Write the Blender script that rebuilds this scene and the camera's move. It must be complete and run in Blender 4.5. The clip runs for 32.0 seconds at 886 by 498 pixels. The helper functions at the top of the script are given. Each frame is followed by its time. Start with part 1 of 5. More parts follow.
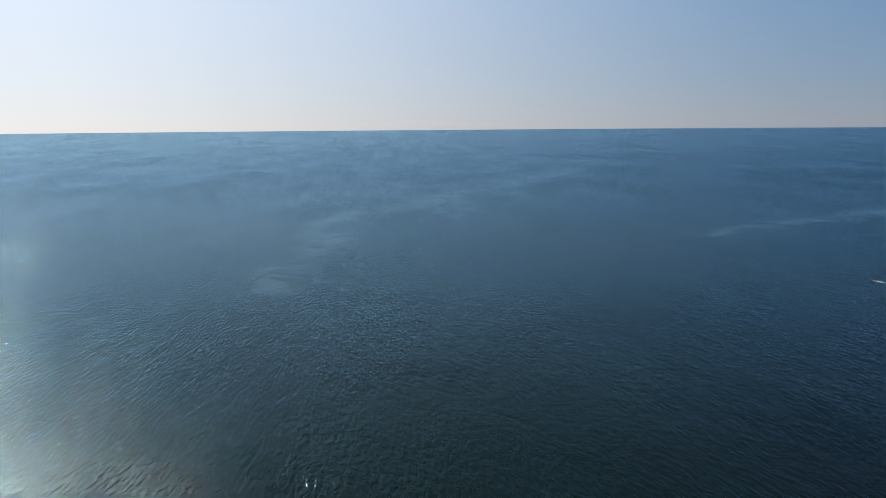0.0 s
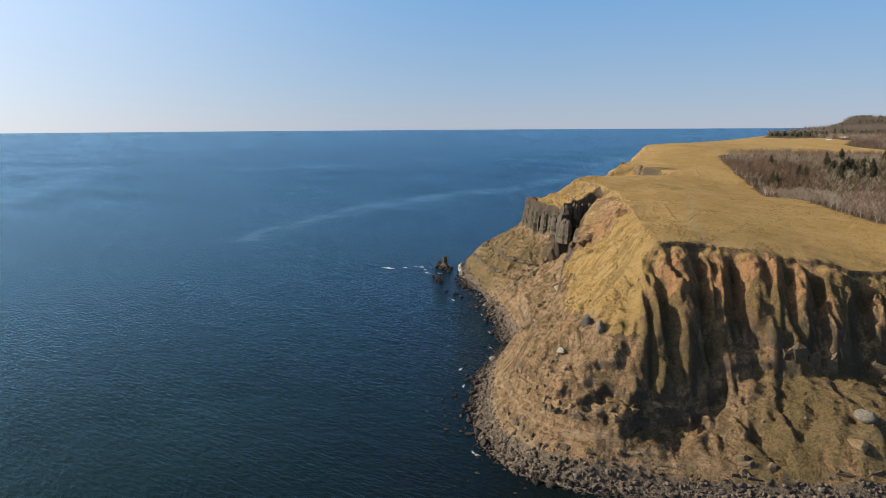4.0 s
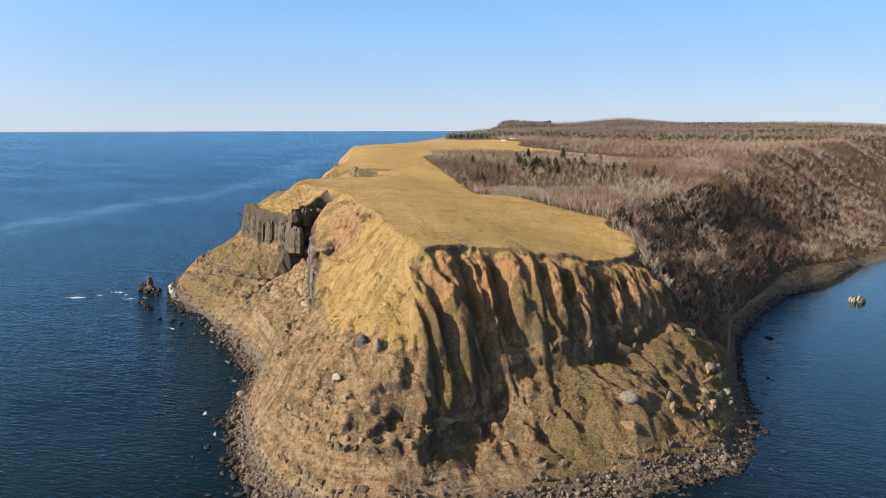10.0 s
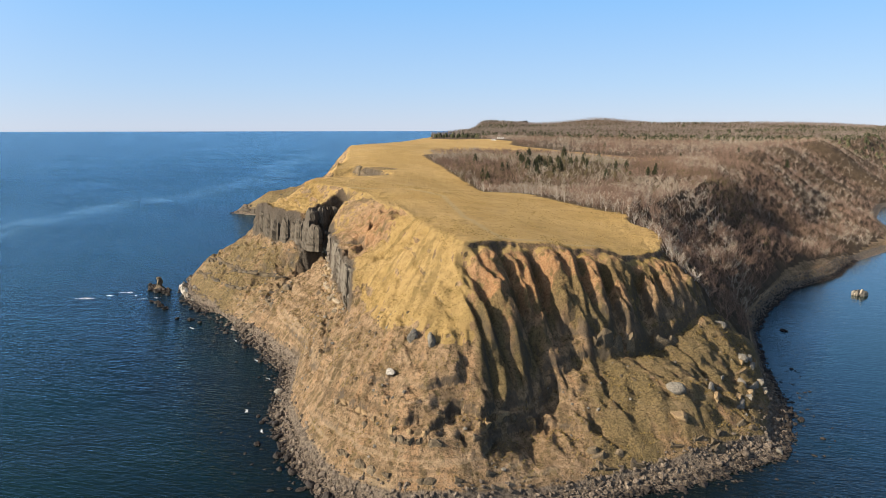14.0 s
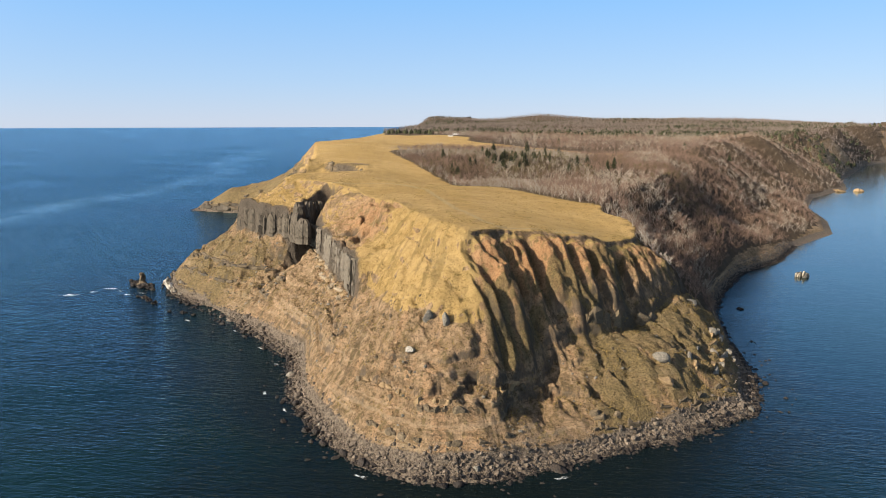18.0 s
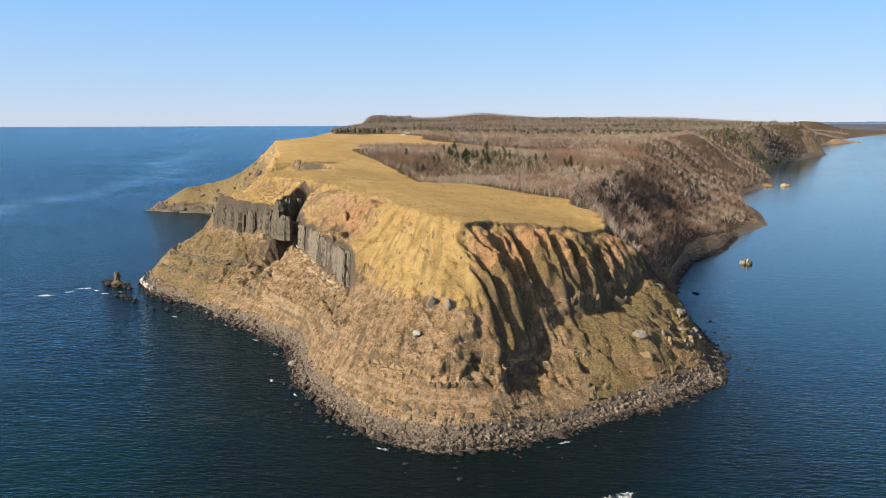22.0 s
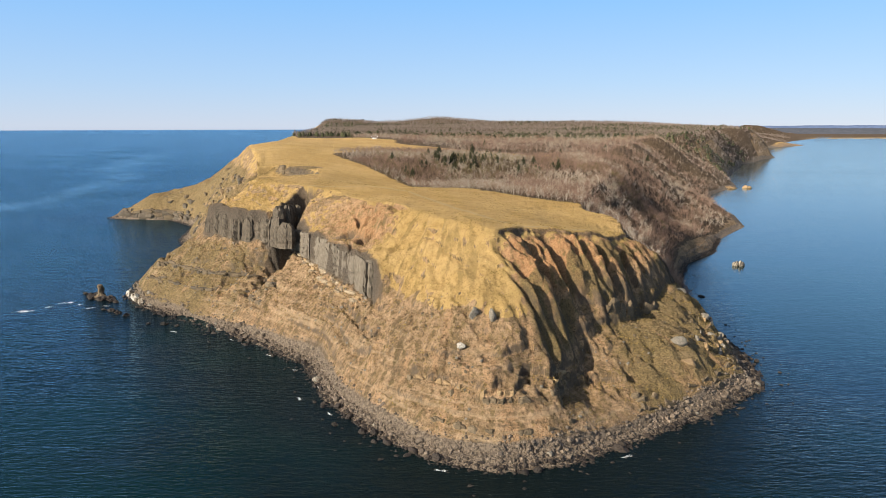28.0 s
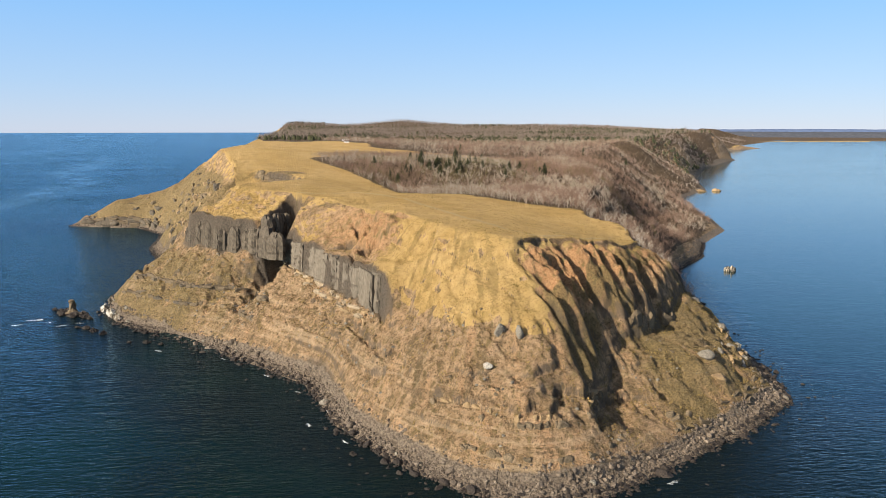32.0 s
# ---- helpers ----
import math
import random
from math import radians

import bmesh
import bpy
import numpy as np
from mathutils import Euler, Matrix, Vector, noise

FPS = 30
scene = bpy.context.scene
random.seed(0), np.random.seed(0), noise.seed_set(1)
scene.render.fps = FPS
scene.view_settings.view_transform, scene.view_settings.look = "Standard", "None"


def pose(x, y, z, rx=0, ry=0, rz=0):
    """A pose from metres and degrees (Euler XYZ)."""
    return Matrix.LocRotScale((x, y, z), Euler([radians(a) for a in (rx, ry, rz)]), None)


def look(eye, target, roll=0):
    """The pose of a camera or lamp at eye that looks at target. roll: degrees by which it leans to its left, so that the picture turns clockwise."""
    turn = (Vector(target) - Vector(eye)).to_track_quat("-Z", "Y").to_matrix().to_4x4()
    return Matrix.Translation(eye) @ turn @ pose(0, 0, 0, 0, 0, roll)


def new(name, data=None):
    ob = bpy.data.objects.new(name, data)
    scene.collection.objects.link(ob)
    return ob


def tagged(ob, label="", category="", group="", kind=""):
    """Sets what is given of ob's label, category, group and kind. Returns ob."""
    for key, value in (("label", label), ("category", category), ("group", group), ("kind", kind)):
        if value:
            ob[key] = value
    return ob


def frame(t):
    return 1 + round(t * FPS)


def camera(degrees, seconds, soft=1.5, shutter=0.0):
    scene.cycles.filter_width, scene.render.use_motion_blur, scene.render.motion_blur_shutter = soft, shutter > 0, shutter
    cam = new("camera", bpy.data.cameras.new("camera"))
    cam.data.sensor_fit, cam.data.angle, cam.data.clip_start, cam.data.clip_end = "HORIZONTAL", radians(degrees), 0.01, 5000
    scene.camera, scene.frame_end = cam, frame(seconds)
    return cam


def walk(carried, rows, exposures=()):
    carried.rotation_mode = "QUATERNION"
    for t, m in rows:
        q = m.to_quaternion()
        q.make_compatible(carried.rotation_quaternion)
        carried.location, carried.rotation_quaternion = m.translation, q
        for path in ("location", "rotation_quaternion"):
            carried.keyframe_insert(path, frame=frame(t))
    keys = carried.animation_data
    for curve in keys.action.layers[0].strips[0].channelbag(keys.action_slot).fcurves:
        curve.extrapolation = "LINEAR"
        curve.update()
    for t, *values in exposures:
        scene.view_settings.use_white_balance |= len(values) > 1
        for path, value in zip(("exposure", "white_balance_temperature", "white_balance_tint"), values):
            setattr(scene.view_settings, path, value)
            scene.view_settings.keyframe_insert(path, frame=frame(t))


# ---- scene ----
# ---------------- camera and its flight ----------------
cam = camera(66.43, 32.0, 0.8)
# seconds, x, y, z, heading, tilt, lean (degrees)
FLIGHT = [
    (0, 118.29, 37.40, 98.36, 170.466, -10.263, -0.443),
    (1, 114.05, 39.19, 101.85, 162.179, -10.314, -0.378),
    (1.5, 112.08, 39.87, 102.54, 157.241, -10.347, -0.373),
    (2, 110.18, 40.31, 102.52, 152.579, -10.401, -0.358),
    (2.5, 108.11, 40.47, 101.95, 147.914, -10.326, -0.414),
    (3, 105.94, 40.60, 101.61, 142.757, -10.340, -0.357),
    (3.5, 103.65, 40.77, 101.45, 136.862, -10.285, -0.397),
    (4, 101.15, 41.06, 101.35, 131.196, -10.303, -0.371),
    (4.5, 98.47, 41.51, 101.12, 126.481, -10.279, -0.470),
    (6.5, 87.28, 44.52, 100.46, 106.388, -10.262, -0.163),
    (7, 84.58, 45.67, 100.41, 106.347, -10.222, -0.118),
    (7.5, 81.83, 47.40, 100.29, 106.314, -10.201, -0.134),
    (8, 79.03, 49.11, 100.20, 106.339, -10.181, -0.145),
    (8.5, 76.21, 50.54, 100.11, 106.208, -10.139, -0.156),
    (9, 73.40, 51.77, 100.11, 105.793, -10.145, -0.181),
    (9.5, 70.33, 52.95, 100.17, 105.296, -10.194, -0.065),
    (10, 67.12, 53.74, 100.11, 104.909, -10.191, -0.033),
    (10.5, 63.81, 54.07, 99.89, 104.552, -10.167, -0.018),
    (11, 60.61, 53.92, 99.66, 104.161, -10.111, -0.028),
    (11.5, 57.56, 53.65, 99.56, 103.773, -10.135, 0.012),
    (12, 54.78, 52.82, 99.39, 103.420, -10.123, 0.005),
    (12.5, 52.06, 51.48, 99.23, 103.127, -10.116, -0.024),
    (13, 49.43, 49.66, 99.15, 102.773, -10.111, -0.104),
    (13.5, 47.10, 47.73, 99.16, 102.650, -10.150, -0.041),
    (14, 44.79, 45.48, 99.08, 102.709, -10.178, -0.028),
    (14.5, 42.43, 42.88, 99.05, 102.705, -10.175, -0.074),
    (16.5, 33.02, 31.62, 99.57, 102.489, -10.443, 0.030),
    (17, 31.20, 28.26, 99.48, 101.817, -10.465, -0.030),
    (17.5, 28.81, 24.85, 99.71, 99.518, -10.507, 0.030),
    (18, 26.40, 21.60, 99.85, 97.822, -10.525, -0.078),
    (18.5, 24.14, 18.57, 99.83, 97.815, -10.537, -0.055),
    (19, 22.05, 15.50, 99.71, 97.737, -10.543, -0.158),
    (19.5, 19.74, 12.44, 99.86, 97.439, -10.604, -0.070),
    (20, 17.38, 9.40, 99.98, 97.118, -10.622, -0.112),
    (20.5, 14.73, 6.75, 100.07, 95.927, -10.620, -0.068),
    (21, 11.93, 4.49, 100.09, 94.714, -10.609, -0.094),
    (21.5, 9.01, 2.70, 100.12, 93.406, -10.611, -0.118),
    (22, 6.04, 1.34, 100.13, 92.570, -10.622, -0.082),
    (22.5, 3.07, 0.43, 100.07, 91.286, -10.604, -0.107),
    (23, 0.00, 0.00, 100.00, 90.003, -10.567, -0.118),
    (23.5, -3.02, 0.01, 100.00, 89.184, -10.588, -0.094),
    (24, -5.82, 0.41, 99.99, 89.168, -10.556, -0.113),
    (24.5, -8.42, 1.08, 99.92, 89.151, -10.547, -0.099),
    (25, -10.98, 2.08, 99.90, 89.136, -10.520, -0.118),
    (25.5, -13.56, 3.37, 99.91, 89.097, -10.516, -0.061),
    (27.5, -24.08, 9.82, 99.96, 88.557, -10.379, -0.034),
    (28, -26.55, 11.65, 100.01, 88.296, -10.330, -0.056),
    (28.5, -29.11, 13.71, 99.99, 87.883, -10.304, -0.022),
    (29, -31.65, 15.93, 99.98, 87.520, -10.237, -0.008),
    (29.5, -34.23, 18.19, 99.93, 87.164, -10.215, 0.009),
    (30, -36.77, 20.31, 99.91, 86.785, -10.152, 0.002),
    (30.5, -39.10, 22.52, 100.00, 86.115, -10.146, 0.011),
    (31, -41.53, 24.85, 100.08, 85.696, -10.123, 0.034),
    (31.5, -44.04, 27.03, 100.17, 85.284, -10.094, -0.003),
    (32, -46.59, 29.04, 100.50, 84.864, -10.080, 0.033),
]


def aim(x, y, z, heading, tilt, lean):
    return pose(x, y, z, 90 + tilt, 0, heading - 90) @ pose(0, 0, 0, 0, 0, lean)


walk(cam, [(r[0], aim(*r[1:])) for r in FLIGHT], [(0, 0.1), (1.5, 0.24), (3, 0.46), (4.5, 0.84), (6.5, 1.1), (8, 1.18), (32, 1.2)])

# ---------------- sky and sun ----------------
SUN_AZ, SUN_EL = 213.0, 28.0          # degrees, counter-clockwise from +x; above the horizon
world = bpy.data.worlds.new("sky")
scene.world = world
world.use_nodes = True
wn = world.node_tree.nodes
sky = wn.new("ShaderNodeTexSky")
sky.sky_type = "NISHITA"
sky.sun_disc = False
sky.sun_elevation = radians(SUN_EL)
sky.sun_rotation = radians(90 - SUN_AZ)
sky.altitude, sky.air_density, sky.dust_density, sky.ozone_density = 80, 1.0, 0.05, 3.0
wl = world.node_tree.links
tex, sep = wn.new("ShaderNodeTexCoord"), wn.new("ShaderNodeSeparateXYZ")
wl.new(tex.outputs["Generated"], sep.inputs[0])
haze = wn.new("ShaderNodeValToRGB")          # clear spring air: pale at the horizon, blue above
wl.new(sep.outputs["Z"], haze.inputs[0])
stops = haze.color_ramp.elements
stops[0].position, stops[0].color = 0.0, (5.1, 6.1, 8.0, 1)
stops[1].position, stops[1].color = 1.0, (0.25, 0.75, 2.1, 1)
for at, c in ((0.06, (4.0, 5.9, 8.7)), (0.17, (2.5, 5.3, 9.4)), (0.30, (1.6, 3.6, 6.4)), (0.45, (0.8, 2.0, 4.1))):
    e = stops.new(at)
    e.color = (*c, 1)
both = wn.new("ShaderNodeMix")
both.data_type = "RGBA"
both.inputs["Factor"].default_value = 0.8
wl.new(sky.outputs[0], both.inputs[6])
wl.new(haze.outputs[0], both.inputs[7])
wn["Background"].inputs["Strength"].default_value = 0.05
# the bright air round the sun
dot, near, aura = wn.new("ShaderNodeVectorMath"), wn.new("ShaderNodeMath"), wn.new("ShaderNodeMix")
dot.operation, near.operation, near.use_clamp = "DOT_PRODUCT", "POWER", True
wl.new(tex.outputs["Generated"], dot.inputs[0])
dot.inputs[1].default_value = (math.cos(radians(SUN_AZ)) * math.cos(radians(SUN_EL)), math.sin(radians(SUN_AZ)) * math.cos(radians(SUN_EL)), math.sin(radians(SUN_EL)))
near.inputs[1].default_value = 2.5
clip = wn.new("ShaderNodeClamp")
wl.new(dot.outputs["Value"], clip.inputs[0])
wl.new(clip.outputs[0], near.inputs[0])
aura.data_type, aura.blend_type = "RGBA", "ADD"
wl.new(near.outputs[0], aura.inputs["Factor"])
wl.new(both.outputs[2], aura.inputs[6])
aura.inputs[7].default_value = (13.5, 12.4, 11.1, 1)
wl.new(aura.outputs[2], wn["Background"].inputs["Color"])
lamp = bpy.data.lights.new("sun", "SUN")
lamp.energy, lamp.angle, lamp.color = 5.0, radians(0.53), (1.0, 0.865, 0.69)
sun = new("sun", lamp)
toward = Vector((math.cos(radians(SUN_AZ)) * math.cos(radians(SUN_EL)), math.sin(radians(SUN_AZ)) * math.cos(radians(SUN_EL)), math.sin(radians(SUN_EL))))
sun.matrix_world = look(toward * 300, (0, 0, 0))

# ---------------- materials ----------------
class Mat:
    """A small builder for node materials."""

    def __init__(self, name, rough=0.9, spec=0.3):
        self.m = bpy.data.materials.new(name)
        self.m.use_nodes = True
        self.t = self.m.node_tree
        self.b = self.t.nodes["Principled BSDF"]
        self.b.inputs["Roughness"].default_value = rough
        self.b.inputs["Specular IOR Level"].default_value = spec
        self.pos = self.t.nodes.new("ShaderNodeNewGeometry")

    def put(self, socket, value):
        if isinstance(value, bpy.types.NodeSocket):
            self.t.links.new(value, socket)
        elif isinstance(value, tuple) and len(value) == 3 and socket.type == "RGBA":
            socket.default_value = (*value, 1)
        else:
            socket.default_value = value

    def noise(self, scale, detail=4, rough=0.55, stretch=(1, 1, 1), turn=(0, 0, 0), distort=0.0):
        mp = self.t.nodes.new("ShaderNodeMapping")
        self.t.links.new(self.pos.outputs["Position"], mp.inputs["Vector"])
        mp.inputs["Scale"].default_value = stretch
        mp.inputs["Rotation"].default_value = turn
        n = self.t.nodes.new("ShaderNodeTexNoise")
        self.t.links.new(mp.outputs[0], n.inputs["Vector"])
        for k, v in (("Scale", scale), ("Detail", detail), ("Roughness", rough), ("Distortion", distort)):
            n.inputs[k].default_value = v
        return n.outputs["Fac"]

    def step(self, value, low, high, a=0.0, b=1.0):
        n = self.t.nodes.new("ShaderNodeMapRange")
        n.interpolation_type = "SMOOTHSTEP"
        for k, v in (("Value", value), ("From Min", low), ("From Max", high), ("To Min", a), ("To Max", b)):
            self.put(n.inputs[k], v)
        return n.outputs["Result"]

    def mix(self, fac, a, b):
        n = self.t.nodes.new("ShaderNodeMix")
        n.data_type = "RGBA"
        self.put(n.inputs["Factor"], fac)
        self.put(n.inputs[6], a)
        self.put(n.inputs[7], b)
        return n.outputs[2]

    def calc(self, op, a, b=0.0):
        n = self.t.nodes.new("ShaderNodeMath")
        n.operation = op
        self.put(n.inputs[0], a)
        self.put(n.inputs[1], b)
        return n.outputs[0]

    def field(self, name):
        n = self.t.nodes.new("ShaderNodeAttribute")
        n.attribute_name = name
        return n.outputs["Fac"]

    def upward(self):
        n = self.t.nodes.new("ShaderNodeSeparateXYZ")
        self.t.links.new(self.pos.outputs["Normal"], n.inputs[0])
        return n.outputs["Z"]

    def own(self):
        return self.t.nodes.new("ShaderNodeObjectInfo").outputs["Random"]

    def island(self):
        return self.pos.outputs["Random Per Island"]

    def bump(self, height, strength, distance):
        n = self.t.nodes.new("ShaderNodeBump")
        n.inputs["Strength"].default_value = strength
        n.inputs["Distance"].default_value = distance
        self.put(n.inputs["Height"], height)
        self.t.links.new(n.outputs[0], self.b.inputs["Normal"])

    def done(self, color):
        self.put(self.b.inputs["Base Color"], color)
        return self.m


def ground_material():
    m = Mat("headland_ground", 0.95, 0.12)
    grit = m.noise(2.7, 4, 0.75)
    tiny, fine, mid, broad = m.noise(5.0, 4, 0.7), m.noise(1.3, 6, 0.7), m.noise(0.20, 5, 0.62), m.noise(0.035, 4)
    streak = m.noise(0.45, 5, 0.65, (1, 1, 0.22))
    bed = m.noise(0.12, 4, 0.6, (0.2, 0.2, 5.0))
    # dry grass
    grass = m.mix(m.step(broad, 0.35, 0.65), (0.352, 0.235, 0.0876), (0.426, 0.291, 0.123))
    grass = m.mix(m.step(mid, 0.45, 0.75, 0, 0.65), grass, (0.258, 0.183, 0.067))
    grass = m.mix(m.step(fine, 0.48, 0.66, 0, 0.5), grass, (0.164, 0.119, 0.0456))
    grass = m.mix(m.step(tiny, 0.55, 0.75, 0, 0.35), grass, (0.432, 0.306, 0.136))
    # bare soil and weathered rock
    soil = m.mix(m.step(mid, 0.32, 0.68), (0.205, 0.137, 0.0752), (0.361, 0.246, 0.149))
    soil = m.mix(m.step(streak, 0.50, 0.66, 0, 0.85), soil, (0.125, 0.0949, 0.0384))
    run = m.calc("ADD", m.field("streak"), m.calc("MULTIPLY", m.calc("SUBTRACT", fine, 0.5), 1.6))
    soil = m.mix(m.calc("MULTIPLY", m.step(run, 0.30, 0.70, 0, 0.75), m.step(broad, 0.38, 0.62, 0.3, 1)), soil, (0.0901, 0.0687, 0.0359))
    soil = m.mix(m.step(run, -0.35, -0.75, 0, 0.6), soil, (0.368, 0.227, 0.124))
    soil = m.mix(m.step(fine, 0.52, 0.64, 0, 0.85), soil, (0.0643, 0.0446, 0.0256))
    patch = m.noise(0.6, 3, 0.6, (1, 1, 0.7))
    soil = m.mix(m.step(patch, 0.54, 0.60, 0, 0.55), soil, (0.091, 0.0696, 0.0359))
    soil = m.mix(m.step(patch, 0.42, 0.36, 0, 0.5), soil, (0.366, 0.264, 0.164))
    soil = m.mix(m.step(grit, 0.56, 0.64, 0, 0.7), soil, (0.0728, 0.0528, 0.0308))
    soil = m.mix(m.step(tiny, 0.56, 0.70, 0, 0.5), soil, (0.394, 0.29, 0.188))
    soil = m.mix(m.calc("MULTIPLY", m.step(bed, 0.54, 0.60), m.field("bedded")), soil, (0.361, 0.274, 0.18))
    soil = m.mix(m.calc("MULTIPLY", m.step(bed, 0.46, 0.40), m.field("bedded")), soil, (0.112, 0.0825, 0.0512))
    worn = m.calc("MULTIPLY", m.step(run, 0.15, 0.75, 0, 0.55), m.step(m.upward(), 0.97, 0.88))
    grass = m.mix(worn, grass, (0.165, 0.119, 0.0497))
    clay = m.mix(m.step(fine, 0.36, 0.66), (0.421, 0.246, 0.123), (0.269, 0.137, 0.0636))
    clay = m.mix(m.step(streak, 0.48, 0.66, 0, 0.85), clay, (0.158, 0.125, 0.0545))
    soil = m.mix(m.calc("MULTIPLY", m.field("clay"), m.step(mid, 0.25, 0.5)), soil, clay)
    clay = m.mix(m.step(run, 0.25, 0.6, 0, 0.7), clay, (0.0895, 0.0685, 0.0345))
    rock = m.mix(m.step(fine, 0.3, 0.7), (0.0518, 0.0429, 0.034), (0.126, 0.104, 0.0814))
    wood = m.mix(m.step(mid, 0.3, 0.7), (0.0592, 0.0429, 0.0281), (0.0999, 0.071, 0.0444))
    beach = m.mix(m.step(fine, 0.35, 0.65), (0.0829, 0.0651, 0.0498), (0.226, 0.184, 0.14))
    # where each lies
    sway = m.calc("MULTIPLY", m.calc("SUBTRACT", mid, 0.5), 1.1)
    g = m.calc("ADD", m.field("grass"), sway)
    g = m.calc("ADD", g, m.calc("MULTIPLY", m.calc("SUBTRACT", fine, 0.5), 0.5))
    color = m.mix(m.step(g, 0.42, 0.58), soil, grass)
    moss = m.mix(m.step(fine, 0.38, 0.62), (0.183, 0.138, 0.063), (0.0936, 0.0731, 0.0358))
    color = m.mix(m.calc("MULTIPLY", m.step(m.calc("ADD", m.field("moss"), m.calc("ADD", sway, m.calc("MULTIPLY", m.field("streak"), 0.25))), 0.35, 0.85), 0.8), color, moss)
    color = m.mix(m.step(m.calc("ADD", m.field("wood"), m.calc("MULTIPLY", sway, 0.5)), 0.4, 0.6), color, wood)
    color = m.mix(m.calc("MULTIPLY", m.step(m.upward(), 0.55, 0.38, 0, 0.75), m.step(m.field("clay"), 0, 0.8, 1, 0.15)), color, rock)
    color = m.mix(m.field("rock"), color, rock)
    color = m.mix(m.step(m.calc("ADD", m.field("beach"), m.calc("MULTIPLY", sway, 0.5)), 0.4, 0.6), color, beach)
    color = m.mix(m.field("path"), color, (0.34, 0.259, 0.133))
    m.bump(m.calc("ADD", m.calc("MULTIPLY", fine, 0.55), m.calc("ADD", mid, m.calc("MULTIPLY", m.calc("ADD", tiny, grit), 0.22))), 1.0, 2.8)
    return m.done(color)


def water_material():
    m = Mat("sea_water")
    t = m.t
    swell = m.noise(0.055, 3, 0.5, (1, 3.2, 1), (0, 0, 0.5), 0.3)
    ripple = m.noise(0.22, 3, 0.55, (1, 3.4, 1), (0, 0, 0.35), 0.4)
    chop = m.noise(0.95, 3, 0.6, (1, 1.8, 1), (0, 0, 0.4), 0.3)
    broad = m.noise(0.0035, 4, 0.6, (1, 2.6, 1), (0, 0, 0.3), 0.6)
    color = m.mix(m.step(broad, 0.35, 0.7), (0.0016, 0.0092, 0.0075), (0.0024, 0.0125, 0.0102))
    color = m.mix(m.field("shoal"), color, (0.003, 0.005, 0.005))
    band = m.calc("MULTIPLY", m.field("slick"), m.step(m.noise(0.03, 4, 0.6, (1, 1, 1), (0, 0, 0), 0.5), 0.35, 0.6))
    # sheen of the smooth streaks, put into the body colour as paler blue
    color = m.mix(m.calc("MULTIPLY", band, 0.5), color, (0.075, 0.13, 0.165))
    still = m.step(m.field("calm"), 0.0, 1.0, 1.0, 0.10)
    gust = m.calc("MULTIPLY", m.step(broad, 0.3, 0.7, 0.65, 1.2), m.step(band, 0, 1, 1, 0.45))
    wave = m.calc("MULTIPLY", m.calc("MULTIPLY", still, gust), m.calc("ADD", m.calc("MULTIPLY", chop, 0.2), m.calc("ADD", m.calc("MULTIPLY", ripple, 1.2), swell)))
    bump = t.nodes.new("ShaderNodeBump")
    bump.inputs["Strength"].default_value, bump.inputs["Distance"].default_value = 0.55, 1.0
    m.put(bump.inputs["Height"], wave)
    body, gloss, mix, fres = (t.nodes.new("ShaderNode" + k) for k in ("BsdfDiffuse", "BsdfGlossy", "MixShader", "Fresnel"))
    m.put(body.inputs["Color"], color)
    m.put(gloss.inputs["Color"], m.mix(m.field("calm"), (0.52, 0.785, 0.985), (0.88, 0.98, 1.0)))
    m.put(gloss.inputs["Roughness"], m.step(m.field("calm"), 0.0, 1.0, 0.09, 0.08))
    m.put(fres.inputs["IOR"], m.step(m.field("calm"), 0.0, 1.0, 1.21, 1.95))
    for n in (body, gloss, fres):
        t.links.new(bump.outputs[0], n.inputs["Normal"])
    t.links.new(fres.outputs[0], mix.inputs[0])
    t.links.new(body.outputs[0], mix.inputs[1])
    t.links.new(gloss.outputs[0], mix.inputs[2])
    t.links.new(mix.outputs[0], t.nodes["Material Output"].inputs["Surface"])
    return m.m


def stone_material(name, dark, light, spread=0.35, scale=1.0, streak=False, rough=0.9):
    """Weathered stone; every piece a little different."""
    m = Mat(name, rough, 0.25)
    fine = m.noise(2.2 * scale, 5, 0.65, (1, 1, 0.18) if streak else (1, 1, 1))
    mid = m.noise(0.35 * scale, 4, 0.6, (1, 1, 0.3) if streak else (1, 1, 1))
    c = m.mix(m.step(fine, 0.3, 0.72), dark, light)
    c = m.mix(m.step(mid, 0.45, 0.75, 0, 0.6), c, tuple(0.6 * v for v in dark))
    one = m.calc("FRACT", m.calc("ADD", m.own(), m.island()))
    c = m.mix(m.calc("MULTIPLY", one, spread), c, tuple(0.45 * v for v in dark))
    m.bump(m.calc("ADD", fine, mid), 0.9, 0.5)
    return m.done(c)


def stained_material():
    """Dark rock splashed white by seabirds."""
    m = Mat("bird_stained_rock", 0.9, 0.25)
    fine = m.noise(2.2, 5, 0.65)
    c = m.mix(m.step(fine, 0.3, 0.72), (0.075, 0.062, 0.046), (0.19, 0.155, 0.115))
    c = m.mix(m.step(m.noise(0.45, 4, 0.65, (1, 1, 0.4)), 0.46, 0.56, 0, 0.8), c, (0.5, 0.475, 0.42))
    m.bump(fine, 0.9, 0.5)
    return m.done(c)


def plant_material(name, dark, light, rough=0.9):
    m = Mat(name, rough, 0.15)
    one = m.calc("FRACT", m.calc("ADD", m.own(), m.island()))
    c = m.mix(one, dark, light)
    return m.done(m.mix(m.step(m.noise(0.05, 3), 0.35, 0.65, 0, 0.5), c, tuple(0.6 * v for v in dark)))


